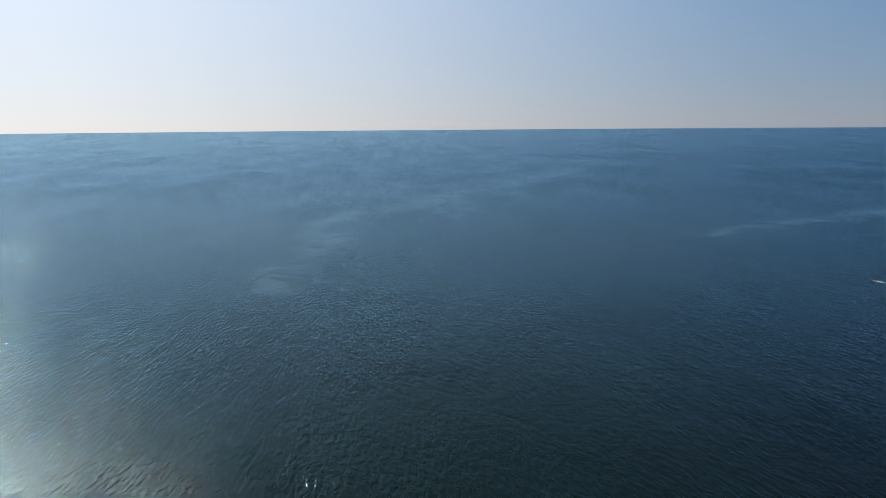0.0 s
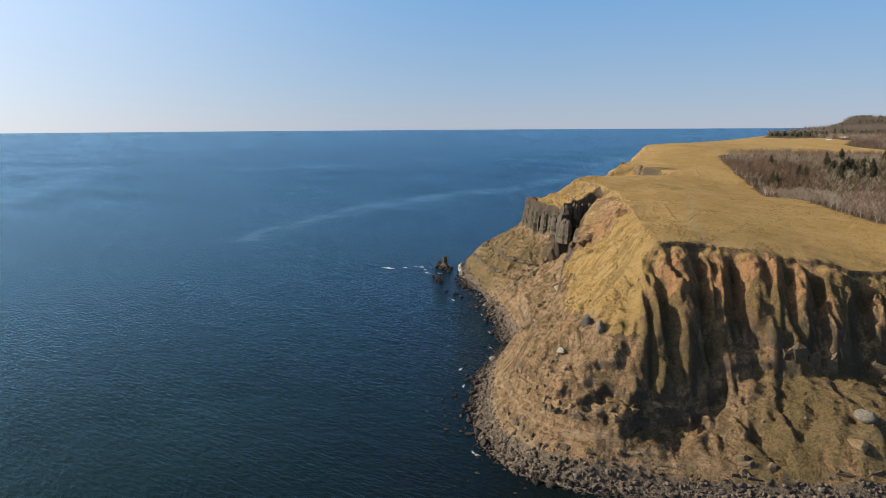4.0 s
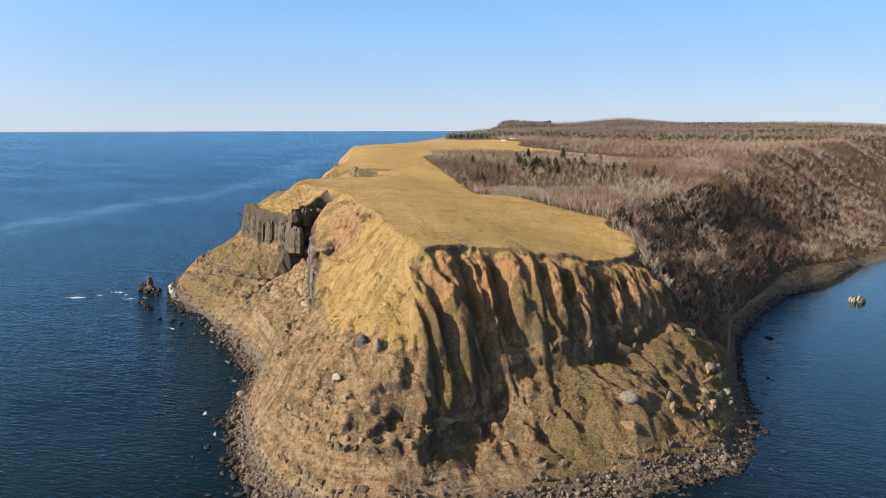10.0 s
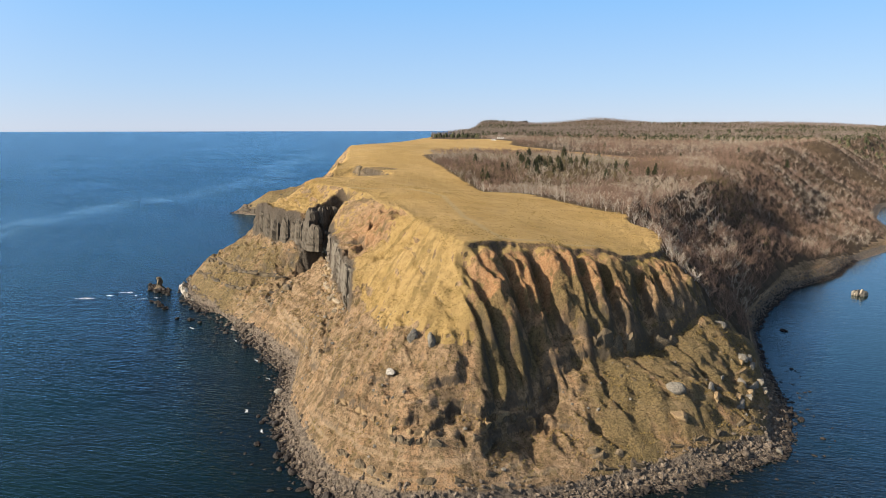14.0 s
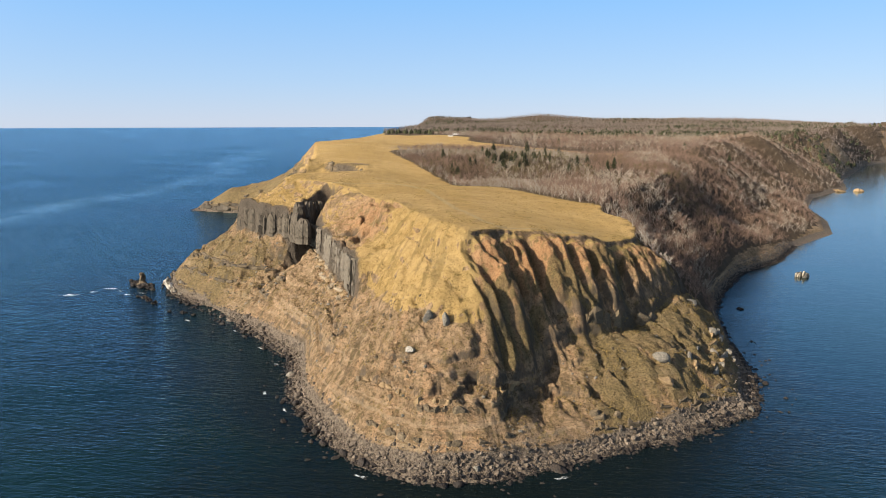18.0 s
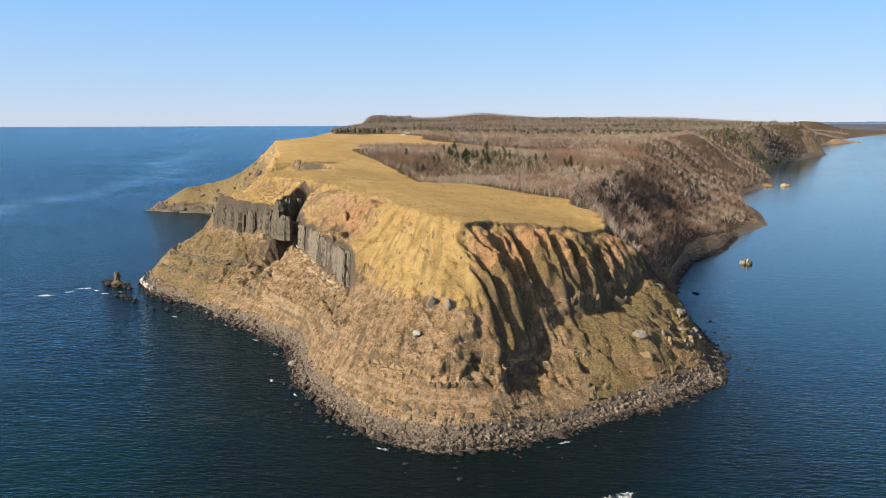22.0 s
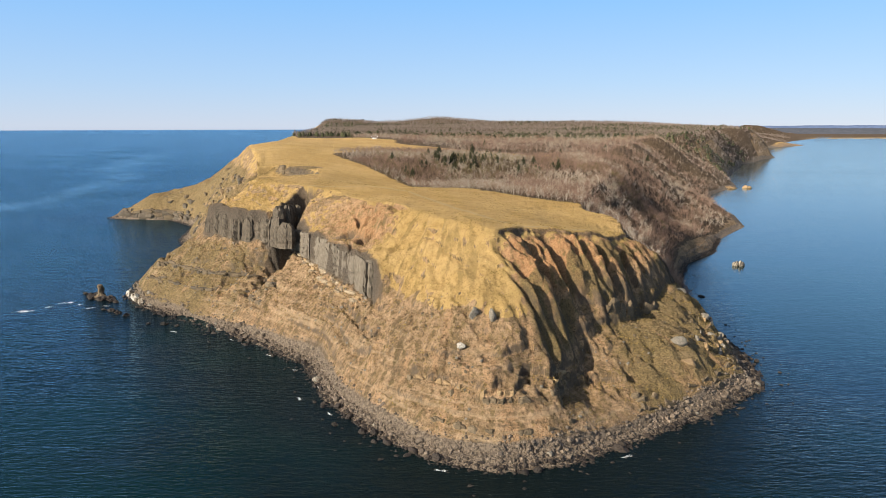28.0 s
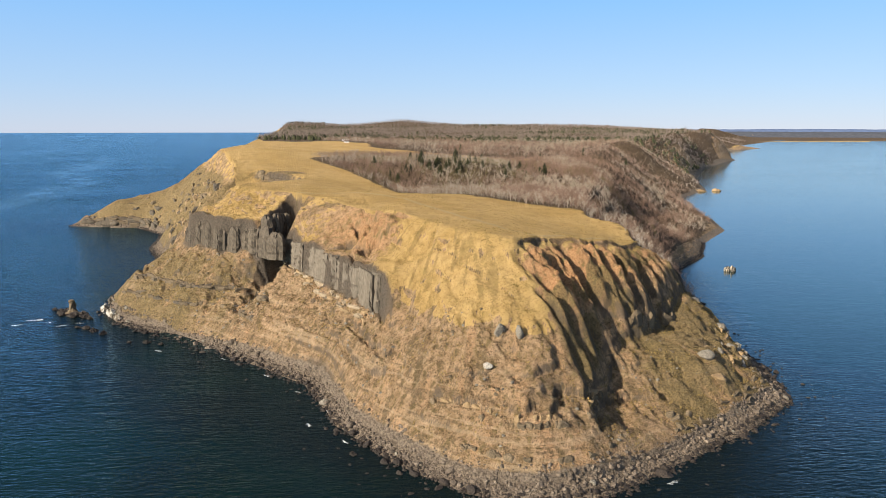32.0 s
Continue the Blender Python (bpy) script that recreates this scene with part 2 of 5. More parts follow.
def foam_material():
    m = Mat("sea_foam", 0.8, 0.3)
    n = m.noise(0.8, 6, 0.75, (1, 1, 1), (0, 0, 0), 0.6)
    m.put(m.b.inputs["Alpha"], m.calc("MULTIPLY", m.step(m.calc("ADD", n, m.calc("MULTIPLY", m.field("edge"), 0.28)), 0.61, 0.88), 0.8))
    return m.done(m.mix(m.step(n, 0.4, 0.7), (0.55, 0.6, 0.62), (0.8, 0.82, 0.83)))


BASALT = stone_material("basalt", (0.0471, 0.0395, 0.0304), (0.125, 0.103, 0.076), 0.3, 1.0, True)
GREYROCK = stone_material("pale_column_rock", (0.0798, 0.0684, 0.0532), (0.152, 0.129, 0.0988), 0.16, 1.0, True)
SHINGLE = stone_material("beach_stone", (0.085, 0.067, 0.052), (0.235, 0.19, 0.145), 0.75)
WETROCK = stone_material("wet_dark_rock", (0.0167, 0.0137, 0.0122), (0.0456, 0.0342, 0.0258), 0.5, 1.0, False, 0.7)
BLOCK = stone_material("grey_boulder_stone", (0.122, 0.11, 0.0912), (0.243, 0.22, 0.179), 0.3)
EARTHROCK = stone_material("brown_ledge_rock", (0.076, 0.0593, 0.038), (0.19, 0.144, 0.0912), 0.5)
CREAM = stone_material("cream_sandstone", (0.198, 0.156, 0.103), (0.334, 0.274, 0.19), 0.4)
TAN = stone_material("tan_sandstone", (0.19, 0.129, 0.0684), (0.319, 0.228, 0.125), 0.4)
ISLE = stone_material("bleached_rock", (0.2, 0.172, 0.132), (0.36, 0.315, 0.25), 0.2)
# far twigs: paler and greyer, distance haze put into the colour
HAZETWIG = plant_material("haze_tinted_twigs", (0.125, 0.098, 0.082), (0.25, 0.205, 0.175))
STAINED = stained_material()
PALEROCK = stone_material("guano_white_rock", (0.152, 0.133, 0.11), (0.456, 0.433, 0.38), 0.2)
BARK = plant_material("grey_bark", (0.152, 0.125, 0.0988), (0.274, 0.236, 0.198))
BIRCH = plant_material("white_birch_bark", (0.319, 0.289, 0.243), (0.502, 0.471, 0.418))
TWIG = plant_material("bare_twigs", (0.122, 0.078, 0.058), (0.27, 0.19, 0.142))
PALETWIG = plant_material("pale_twigs", (0.22, 0.179, 0.137), (0.395, 0.342, 0.285))
NEEDLE = plant_material("dark_conifer_needles", (0.024, 0.027, 0.014), (0.062, 0.064, 0.03))
TUFT = plant_material("dry_grass_tufts", (0.167, 0.114, 0.0304), (0.319, 0.228, 0.076))
OLIVE = plant_material("olive_shrub_twigs", (0.076, 0.0646, 0.0266), (0.167, 0.137, 0.0608))
# hills and woods across the bay, with air haze painted as blue and grey
HAZEHILL = plant_material("haze_blue_hills", (0.0874, 0.125, 0.22), (0.103, 0.141, 0.236))
HAZEBELT = plant_material("haze_grey_woods", (0.0532, 0.0608, 0.076), (0.076, 0.076, 0.0874))
FOAM = foam_material()
GROUND, WATER = ground_material(), water_material()

# ---------------- the plan of the coast ----------------
SEA_CENTRE, SEA_EDGE = (20.0, 30.0), 4860.0
# waterline, from the far west coast round the headland to the far east coast
SHORE = [(-600, 4800), (-640, 3443), (-510, 2700), (-440, 1876), (-385, 1350), (-345, 1000), (-325, 860), (-352, 800), (-376, 765), (-298, 744), (-258, 692), (-244, 615),
         (-222, 566), (-200, 500), (-196, 450), (-204, 412), (-184, 384), (-141, 348), (-104, 315), (-78, 288), (-64, 250), (-44, 221),
         (-25, 202), (-5, 194), (16, 198), (40, 211), (75, 233), (106, 257), (115, 290), (117, 340), (124, 390), (140, 435),
         (167, 492), (205, 536), (239, 601), (296, 674), (325, 760), (350, 880), (396, 990), (497, 1127), (560, 1300), (648, 1469),
         (783, 1727), (1057, 2082), (1000, 2200), (1307, 2618), (1574, 2794), (1500, 2950), (1906, 3315), (2390, 3121)]
# edge of the high ground, with its height
BRINK = [(-420, 4750, 80), (-500, 3443, 84), (-390, 2650, 88), (-330, 1900, 84), (-285, 1350, 79), (-235, 1000, 78), (-222, 820, 79), (-198, 695, 79), (-168, 605, 71),
         (-150, 520, 66), (-135, 455, 66), (-112, 422, 66), (-93, 410, 66), (-72, 387, 63), (-42, 338, 61), (-14, 294, 61.5), (1, 271, 61),
         (14, 285, 59), (33, 295, 57), (52, 306, 53), (69, 325, 47), (74, 350, 50), (60, 376, 58), (66, 412, 58), (95, 475, 58),
         (130, 560, 62), (175, 690, 66), (225, 860, 70), (280, 1000, 72), (430, 1260, 74), (590, 1500, 76), (712, 1735, 78), (800, 1920, 80), (985, 2095, 82), (1010, 2330, 80), (1280, 2830, 62)]
# foot of the upper faces, half-way up the flanks: west side, then east side
FOOT_W = [(-500, 4780, 40), (-570, 3443, 40), (-385, 1885, 40), (-340, 1350, 40), (-280, 1000, 40), (-284, 860, 38), (-266, 792, 42), (-222, 690, 46), (-210, 620, 40), (-192, 560, 34),
          (-178, 490, 34), (-168, 440, 35), (-150, 412, 36), (-106, 380, 34), (-72, 330, 31.5), (-46, 280, 29), (-24, 250, 33), (-8, 238, 34)]
FOOT_E = [(6, 228, 22), (16, 221, 13), (27, 236, 13.5), (34, 252, 19), (41, 263, 26), (56, 273, 22), (67, 288, 24.5), (75, 297, 25.5), (82, 308, 25), (92, 321, 23.5), (101, 345, 22),
          (104, 392, 30), (122, 450, 28), (150, 515, 28), (182, 590, 26), (240, 690, 18), (282, 860, 32), (335, 1000, 34), (460, 1200, 36),
          (620, 1480, 38), (755, 1730, 38), (850, 1890, 40), (1030, 2090, 40), (1030, 2260, 40), (1330, 2760, 36)]
FOOT = FOOT_W + FOOT_E
# knolls and hollows: x, y, height
KNOLLS = [(3, 212, 14.6), (-9, 242, 35.9), (71, 259, 18), (72, 248, 11.5), (80, 302, 25.5), (99, 316, 22.8), (54, 271, 22), (38, 265, 28), (50, 274, 29),
          (26, 236, 13), (-49, 328, 57), (49, 388, 57.5), (-51, 478, 60), (-124, 535, 68), (18, 625, 74), (-95, 985, 81), (-325, 772, 26), (-282, 786, 36), (-243, 786, 54), (-180, 412, 25), (-191, 404, 12),
          (6, 247, 40.5), (19, 241, 24.5), (29, 256, 26.5), (66, 290, 25), (90, 262, 10), (-157, 436, 50)]
# faces of upright rock: ends on the plan, foot and top heights
# gullies of the bare scarp, from the rim down: line on the plan, half width, depth
GULLIES = [([(-1, 272), (6, 263), (14, 255), (20, 249), (26, 241)], 4.2, 5.0), ([(10, 283), (19, 270), (25, 260), (32, 251)], 4.6, 5.4),
           ([(21, 289), (29, 276), (36, 268), (37, 256)], 5.0, 6.2), ([(37, 299), (43, 286), (48, 276)], 3.2, 3.4),
           ([(46, 302), (52, 286), (56, 276), (58, 268)], 5.0, 6.4), ([(57, 310), (63, 299), (67, 289), (70, 282)], 4.6, 5.6),
           ([(66, 318), (71, 305), (75, 297)], 3.0, 3.2), ([(30, 294), (37, 281), (41, 272)], 2.6, 2.6),
           ([(4, 258), (12, 247), (17, 238), (19, 229)], 3.0, 2.6), ([(16, 285), (24, 270), (30, 260)], 2.4, 2.2)]
CRAGS = [((-157, 419), (-106, 383), 38.5, 54), ((-99, 392), (-45, 284), 31.5, 46), ((-142, 555), (-106, 527), 64, 69)]


def sea_level(x, y):
    r = np.hypot(x - SEA_CENTRE[0], y - SEA_CENTRE[1])
    return 74.0 * (np.maximum(0, r - 1400) / 3460) ** 2


def near_line(px, py, pts, closed=False):
    """Distance to a polyline, and the run along it in segments."""
    best = np.full(px.shape, 1e12)
    run = np.zeros(px.shape)
    for i in range(len(pts) - 1):
        (ax, ay), (bx, by) = pts[i][:2], pts[i + 1][:2]
        dx, dy = bx - ax, by - ay
        t = np.clip(((px - ax) * dx + (py - ay) * dy) / (dx * dx + dy * dy), 0, 1)
        d = (px - ax - t * dx) ** 2 + (py - ay - t * dy) ** 2
        m = d < best
        best[m], run[m] = d[m], (i + t)[m]
    return np.sqrt(best), run


def within(px, py, pts):
    inside = np.zeros(px.shape, bool)
    for i in range(len(pts)):
        (ax, ay), (bx, by) = pts[i][:2], pts[(i + 1) % len(pts)][:2]
        if ay != by:
            inside ^= ((ay > py) != (by > py)) & (px < (bx - ax) * (py - ay) / (by - ay) + ax)
    return inside


def grain(px, py, size, octaves=4, seed=0, gain=0.5):
    """Smooth value noise on the plan, about -1 to 1."""
    out, amp, total = np.zeros(px.shape), 1.0, 0.0
    for o in range(octaves):
        rng = np.random.RandomState(seed * 31 + o)
        table = rng.uniform(-1, 1, (256, 256))
        x, y = px / size * 2 ** o + 37.7 * o, py / size * 2 ** o + 11.3 * o
        ix, iy = np.floor(x).astype(int), np.floor(y).astype(int)
        fx, fy = x - ix, y - iy
        fx, fy = fx * fx * (3 - 2 * fx), fy * fy * (3 - 2 * fy)
        a, b = table[ix % 256, iy % 256], table[(ix + 1) % 256, iy % 256]
        c, d = table[ix % 256, (iy + 1) % 256], table[(ix + 1) % 256, (iy + 1) % 256]
        out += amp * ((a * (1 - fx) + b * fx) * (1 - fy) + (c * (1 - fx) + d * fx) * fy)
        total += amp
        amp *= gain
    return out / total * 1.6


def ease(v, a, b):
    t = np.clip((v - a) / (b - a), 0, 1)
    return t * t * (3 - 2 * t)


LAND = SHORE + [(4200, 4800)]
HIGH = BRINK + [(1700, 3700), (3900, 4790)]
OVER = FOOT + [(1650, 3600), (4000, 4795)]


def line_height(px, py, line, step=30, core=60):
    """Height carried over from the nearby parts of a line."""
    w, s = np.zeros(px.shape), np.zeros(px.shape)
    for i in range(len(line) - 1):
        a, b = np.array(line[i], float), np.array(line[i + 1], float)
        n = min(20, max(1, int(np.hypot(*(b - a)[:2]) / step)))
        for k in range(n):
            q = a + (b - a) * (k + 0.5) / n
            d = 1.0 / ((px - q[0]) ** 2 + (py - q[1]) ** 2 + core) ** 1.6 * (np.hypot(*(b - a)[:2]) / n / step)
            w += d
            s += d * q[2]
    return s / w


def base_height(px, py):
    """The broad shape of the land above the sea, and what it was made from."""
    ds, _ = near_line(px, py, SHORE)
    land = within(px, py, LAND)
    ds = np.where(land, ds, -ds)
    dr, run = near_line(px, py, BRINK)
    high = within(px, py, HIGH) & land
    top = line_height(px, py, BRINK)
    foot = line_height(px, py, FOOT, 12, 25)
    dm, _ = near_line(px, py, FOOT)
    over = within(px, py, OVER) & land
    wide = 5.8 - 4.2 * np.exp(-((px + 200) ** 2 + (py - 405) ** 2) / 40 ** 2) - 5 * np.exp(-((px + 340) ** 2 + (py - 775) ** 2) / 80 ** 2) - 4.5 * ease(px, 95, 112) * ease(py, 310, 340) * ease(py, 640, 560)
    c = np.clip(ds - wide, 0, None)
    beach = np.clip(ds, -30, wide)
    low = np.where(beach > 0, 0.25 * beach, 0.22 * beach) + (foot - 1.7) * (c / (c + dm + 0.01)) ** 0.72
    bulge = 0.9 - 0.17 * ease(px + 0.25 * (py - 270), 2, 16) * ease(py, 400, 340) + 0.75 * ease(py, 322, 338) * ease(px, 52, 66) * ease(py, 620, 500)
    z = np.where(over, foot + (top - foot) * (dm / (dm + dr + 0.01)) ** bulge, low)
    z = np.where(high, top + np.minimum(dr, 40) * 0.02, z)
    return z, ds, dr, run, high, over, wide


def soften(px, py):
    """Weights that bring the land to its knolls and hollows."""
    return np.stack([np.exp(-((px - k[0]) ** 2 + (py - k[1]) ** 2) / (2 * (w * w))) for k, w in zip(KNOLLS, SPREAD)], -1)


SPREAD = [10, 12, 12, 9, 11, 11, 11, 9, 8, 11, 10, 16, 30, 25, 40, 80, 16, 16, 16, 9, 7, 8, 6, 6, 7, 12, 9]
_kx, _ky, _kz = (np.array([k[j] for k in KNOLLS], float) for j in range(3))


def crag_step(px, py, z):
    """Raises the ground behind each rock face and lowers it in front."""
    rock = np.zeros(px.shape)
    for (a, b, foot, top) in CRAGS:
        a, b = np.array(a, float), np.array(b, float)
        u = (b - a) / np.linalg.norm(b - a)
        side = np.array((-u[1], u[0]))                # uphill side
        along = (px - a[0]) * u[0] + (py - a[1]) * u[1]
        off = (px - a[0]) * side[0] + (py - a[1]) * side[1]
        length = np.linalg.norm(b - a)
        lift = np.clip(off, 0, None) * 0.9
        w = ease(along, -8 + lift, 4 + lift) * ease(along, length + 8, length - 4)
        off = off + 1.5 * grain(px, py, 9, 2, 5)
        f = np.clip(along / length, 0, 1)
        fz, tz = foot - 3.5 * f, top - 2.0 * f
        up = np.maximum(z, np.minimum(tz + np.clip(off, 0, 60) * 0.4, max(63, top + 1)) * (off < 45)) * np.exp(-np.clip(off, 0, None) / 40) + z * (1 - np.exp(-np.clip(off, 0, None) / 40))
        down = np.minimum(z, fz + np.clip(off, -60, 0) * 0.66)
        k = ease(off, -1.0, 1.0)
        near = np.exp(-np.clip(-off, 0, None) / 45)
        target = up * k + (down * near + z * (1 - near)) * (1 - k)
        z = z * (1 - w) + target * w
        rock = np.maximum(rock, w * ease(off, -3.5, -0.5) * ease(off, 3.0, 0.5))
    return z, rock


def land(px, py):
    """Height of the land over the whole plan, with the fields that colour it."""
    z, ds, dr, run, high, over, wide = base_height(px, py)
    z = z + soften(px, py) @ KNOLL_W
    z, rock = crag_step(px, py, z)
    flank = (~high) & (ds > 7)
    mid = np.where(flank, np.clip(ds - 7, 0, 12) / 12 * np.clip(dr, 0, 6) / 6, 0.0)
    # the bare scarp of gullies under the brink
    q, r = px * 0.87 + py * 0.5, -px * 0.5 + py * 0.87
    scar = mid * ease(px + 0.25 * (py - 270), -4, 10) * ease(py, 395, 340) * over * ease(near_line(px, py, FOOT)[0], 0, 7)
    q, r = px * 0.84 + py * 0.54, -px * 0.54 + py * 0.84
    wob = grain(px, py, 30, 2, 3) * 5 + grain(px, py, 9, 2, 17) * 1.6
    cut = np.zeros(px.shape)
    spot = (px > -14) & (px < 88) & (py > 212) & (py < 330)
    gx, gy, gw, vary = px[spot], py[spot], wob[spot], 1 + 0.35 * grain(px[spot], py[spot], 7, 2, 28)
    for line, wide_cut, deep in GULLIES:
        d, t = near_line(gx + 0.30 * gw, gy + 0.20 * gw, line)
        t = t / (len(line) - 1)
        w = wide_cut * (0.75 + 0.5 * t) * vary
        cut[spot] = np.maximum(cut[spot], deep * np.clip(1 - d / w, 0, 1) ** 0.8 * ease(t, -0.02, 0.14) * (1 - 0.75 * ease(t, 0.6, 1.0)))
    z = z - np.maximum(scar, 0.55 * mid * ease(cut, 0, 1) * over) * (1.2 * cut - 2.2)
    rib = np.abs(grain(q + wob, r * 0.16, 9, 3, 7))
    z = z - scar * (1.9 * np.exp(-(rib / 0.15) ** 2) * (0.75 + 0.6 * grain(px, py, 26, 2, 23)) - 0.5)
    rill = np.abs(grain(q + 0.7 * wob, r * 0.2, 3.4, 3, 9))
    z = z - scar * (1.5 * np.exp(-(rill / 0.2) ** 2) * (0.7 + 0.8 * grain(px, py, 14, 2, 24)) - 0.5)
    z = z + scar * (0.9 * (0.4 - np.abs(grain(px, py, 7, 3, 25))) + 1.0 * grain(px, py, 3.6, 4, 18, 0.65))
    # the sharp rim of the scarp
    rim = ease(px + 0.25 * (py - 270), -4, 10) * ease(py, 395, 340) * over * ~high
    z = z - rim * 1.7 * ease(dr + 1.1 * grain(px, py, 5, 3, 27), 0.2, 1.4) * ease(dr, 16, 3)
    mound = ease(px + 0.3 * py, 100, 130) * (1 - scar)
    # worn faces elsewhere
    rough = mid * (1 - 0.6 * ease(z, 36, 44) * (1 - scar) * ease(z, 62, 50) * (px < 20))
    rough = rough * (1 - 0.45 * scar)
    rough = rough * (1 - 0.5 * mound)
    th, rd = np.arctan2(py - 345, px + 5) * 100, np.hypot(px + 5, py - 345) * 0.3
    fall = grain(th + 0.6 * wob, rd, 8, 3, 2)
    z = z + mid * 1.2 * grain(px, py, 18, 3, 1)
    z = z + rough * (1.9 * (0.38 - np.abs(fall)) + 0.7 * grain(th, rd * 1.7, 3.2, 3, 14) + 0.95 * grain(px, py, 2.8, 3, 26) + 0.9 * np.clip(grain(px, py, 5.5, 2, 22) - 0.4, 0, 1))
    # broken ground: lumps of the slip, gullied upper slopes of the west
    z = z + mid * mound * (1.1 * (0.35 - np.abs(grain(px, py, 10, 3, 29))) + 0.8 * grain(px, py, 4.2, 3, 30))
    upland = ease(px, -128, -150) * ease(py, 425, 470) * ease(py, 900, 700) * flank
    z = z + upland * (5.0 * (0.34 - np.abs(grain(px * 0.4 + py + wob, (px - 0.4 * py) * 0.3, 34, 4, 33))) + 1.4 * grain(px, py, 7, 3, 34))
    # ledges where harder beds crop out
    bed = z + 2.0 * grain(px, py, 45, 2, 15)
    ledge = np.abs(((bed / 6.5) % 1) - 0.5) * 2
    z = z + mid * (1 - scar) * (1 - 0.8 * mound) * ease(z, 34, 24) * 2.3 * (ease(ledge, 0.12, 0.34) - 0.5) * ease(grain(px, py, 22, 2, 16), -0.3, 0.5)
    # rills down the seaward slopes
    z = z - mid * (1 - scar) * (3.0 + 1.2 * mound) * np.clip(0.30 - np.abs(grain(px * 0.85 + py * 0.53 + wob, (-px * 0.53 + py * 0.85) * 0.2, 8, 3, 19)), 0, 1)
    # little bluffs with notches at the seaward foot of the slip, bare ribs on its eastern side
    side = px * 0.86 + py * 0.5 + wob
    z = z - mid * mound * (py < 330) * 3.4 * ease(z, 13, 7) * ease(z, 1.5, 4) * np.clip(0.34 - np.abs(grain(side, px * 0.1 - py * 0.17, 6.5, 3, 31)), 0, 1) / 0.34
    z = z - mid * ease(px, 86, 96) * (py < 330) * 3.6 * np.clip(0.32 - np.abs(grain(px * 0.5 - py * 0.87 + 0.5 * wob, side * 0.14, 8, 3, 32)), 0, 1) / 0.32
    # a row of weathered pockets over the beach, notches under the western ledges
    pock = np.clip(grain(px, py, 3.4, 2, 55) - 0.25, 0, 1)
    z = z - mid * 2.2 * pock * np.exp(-((z - 15.5) / 2.4) ** 2) * ease(px, 42, 30) * ease(px, -60, -40)
    z = z - mid * 1.5 * (np.exp(-((z - 19.2) / 0.9) ** 2) + np.exp(-((z - 12.3) / 0.9) ** 2)) * ease(px, -85, -110) * ease(grain(px, py, 12, 2, 56), -0.4, 0.2) * (py < 470)
    # spurs and ravines of the wooded flank
    e = ease(py - 0.4 * px, 300, 400) * ease(np.where(high, -dr, dr) + 0.04 * np.clip(py - 430, 0, 900), -8, 10) * ease(px, 40, 70)
    spur = grain(px * 0.45 + py * 0.89, (px * 0.89 - py * 0.45) * 0.3, 75, 3, 71)
    z = z + e * np.where(ds > 7, np.clip(ds - 7, 0, 40) / 40, 0) * ease(np.where(high, dr, -dr), 70, 0) * (12 * spur + 3 * (0.3 - np.abs(grain(px * 0.6 + py * 0.8, (px * 0.8 - py * 0.6) * 0.4, 34, 3, 72))))
    # the cave mouth and the torn ground round it
    torn = np.exp(-((px + 56) / 20) ** 2 - ((py - 338) / 26) ** 2) * flank
    z = z - torn * 7.0 * np.clip(0.40 - np.abs(grain(px + 0.5 * py, (py - 0.5 * px) * 0.5, 8, 3, 20)), 0, 1) * 2 - 7.5 * np.exp(-((px + 51) ** 2 + (py - 325) ** 2) / 7)
    # the cleft between the crags
    d, t = near_line(px, py, [(-94, 406), (-104, 388), (-110, 372), (-120, 350)])
    z = z - np.clip(1.15 - d / 6.5, 0, 1) * np.where(t < 2, 17 - 4.5 * t, 8 * (3 - t)) * flank
    # the plateau rolls, rises inland and sinks into a wooded hollow
    inland = np.where(high, np.clip(dr, 0, 400), 0.0)
    z = z + 4 * np.exp(-((px + 165) / 45) ** 2 - ((py - 705) / 60) ** 2) + 0.5 * grain(px, py, 60, 3, 4) * ease(inland, 0, 20) + 0.10 * grain(px, py, 5, 2, 6)
    hollow = np.exp(-((px + 5) / 75) ** 2 - ((py - 528) / 44) ** 2)
    z = z - 11 * hollow
    far = ease(np.hypot(px, py - 300), 500, 2500)
    z = z + far * (inland / 400) * (8 + 12 * grain(px, py, 900, 3, 12)) + ease(inland, 20, 200) * 4 * grain(px, py, 160, 3, 13) * ease(py, 560, 800)
    z = z - np.clip(z, 0, None) * 0.93 * ease(px - 0.45 * py, 110, 330) * (py > 1500)
    hill = np.exp(-((px - 60) / 190) ** 2 - ((py - 3000) / 260) ** 2) * 29 + np.exp(-((px + 400) / 190) ** 2 - ((py - 2900) / 260) ** 2) * 21 + np.exp(-((px - 480) / 240) ** 2 - ((py - 2950) / 260) ** 2) * 11 + np.exp(-((px - 950) / 420) ** 2 - ((py - 2650) / 300) ** 2) * 4 * high
    z = z + hill - 80 * ease(np.hypot(px, py), 3100, 4300) * high
    z = np.where(ds < 0, np.maximum(0.2 * ds, -6) - 0.05, z) + np.where(ds > 0, 0.12 * grain(px, py, 2.2, 2, 8), 0)
    return z + sea_level(px, py), dict(ds=ds, dr=dr, run=run, high=high, rock=rock, scar=scar, mid=mid, over=over, wide=wide, hollow=hollow, q=q, r=r)


KNOLL_W = np.zeros(len(KNOLLS))
_z0 = base_height(_kx, _ky)[0]
KNOLL_W = np.linalg.solve(soften(_kx, _ky) + 0.15 * np.eye(len(KNOLLS)), _kz - _z0)


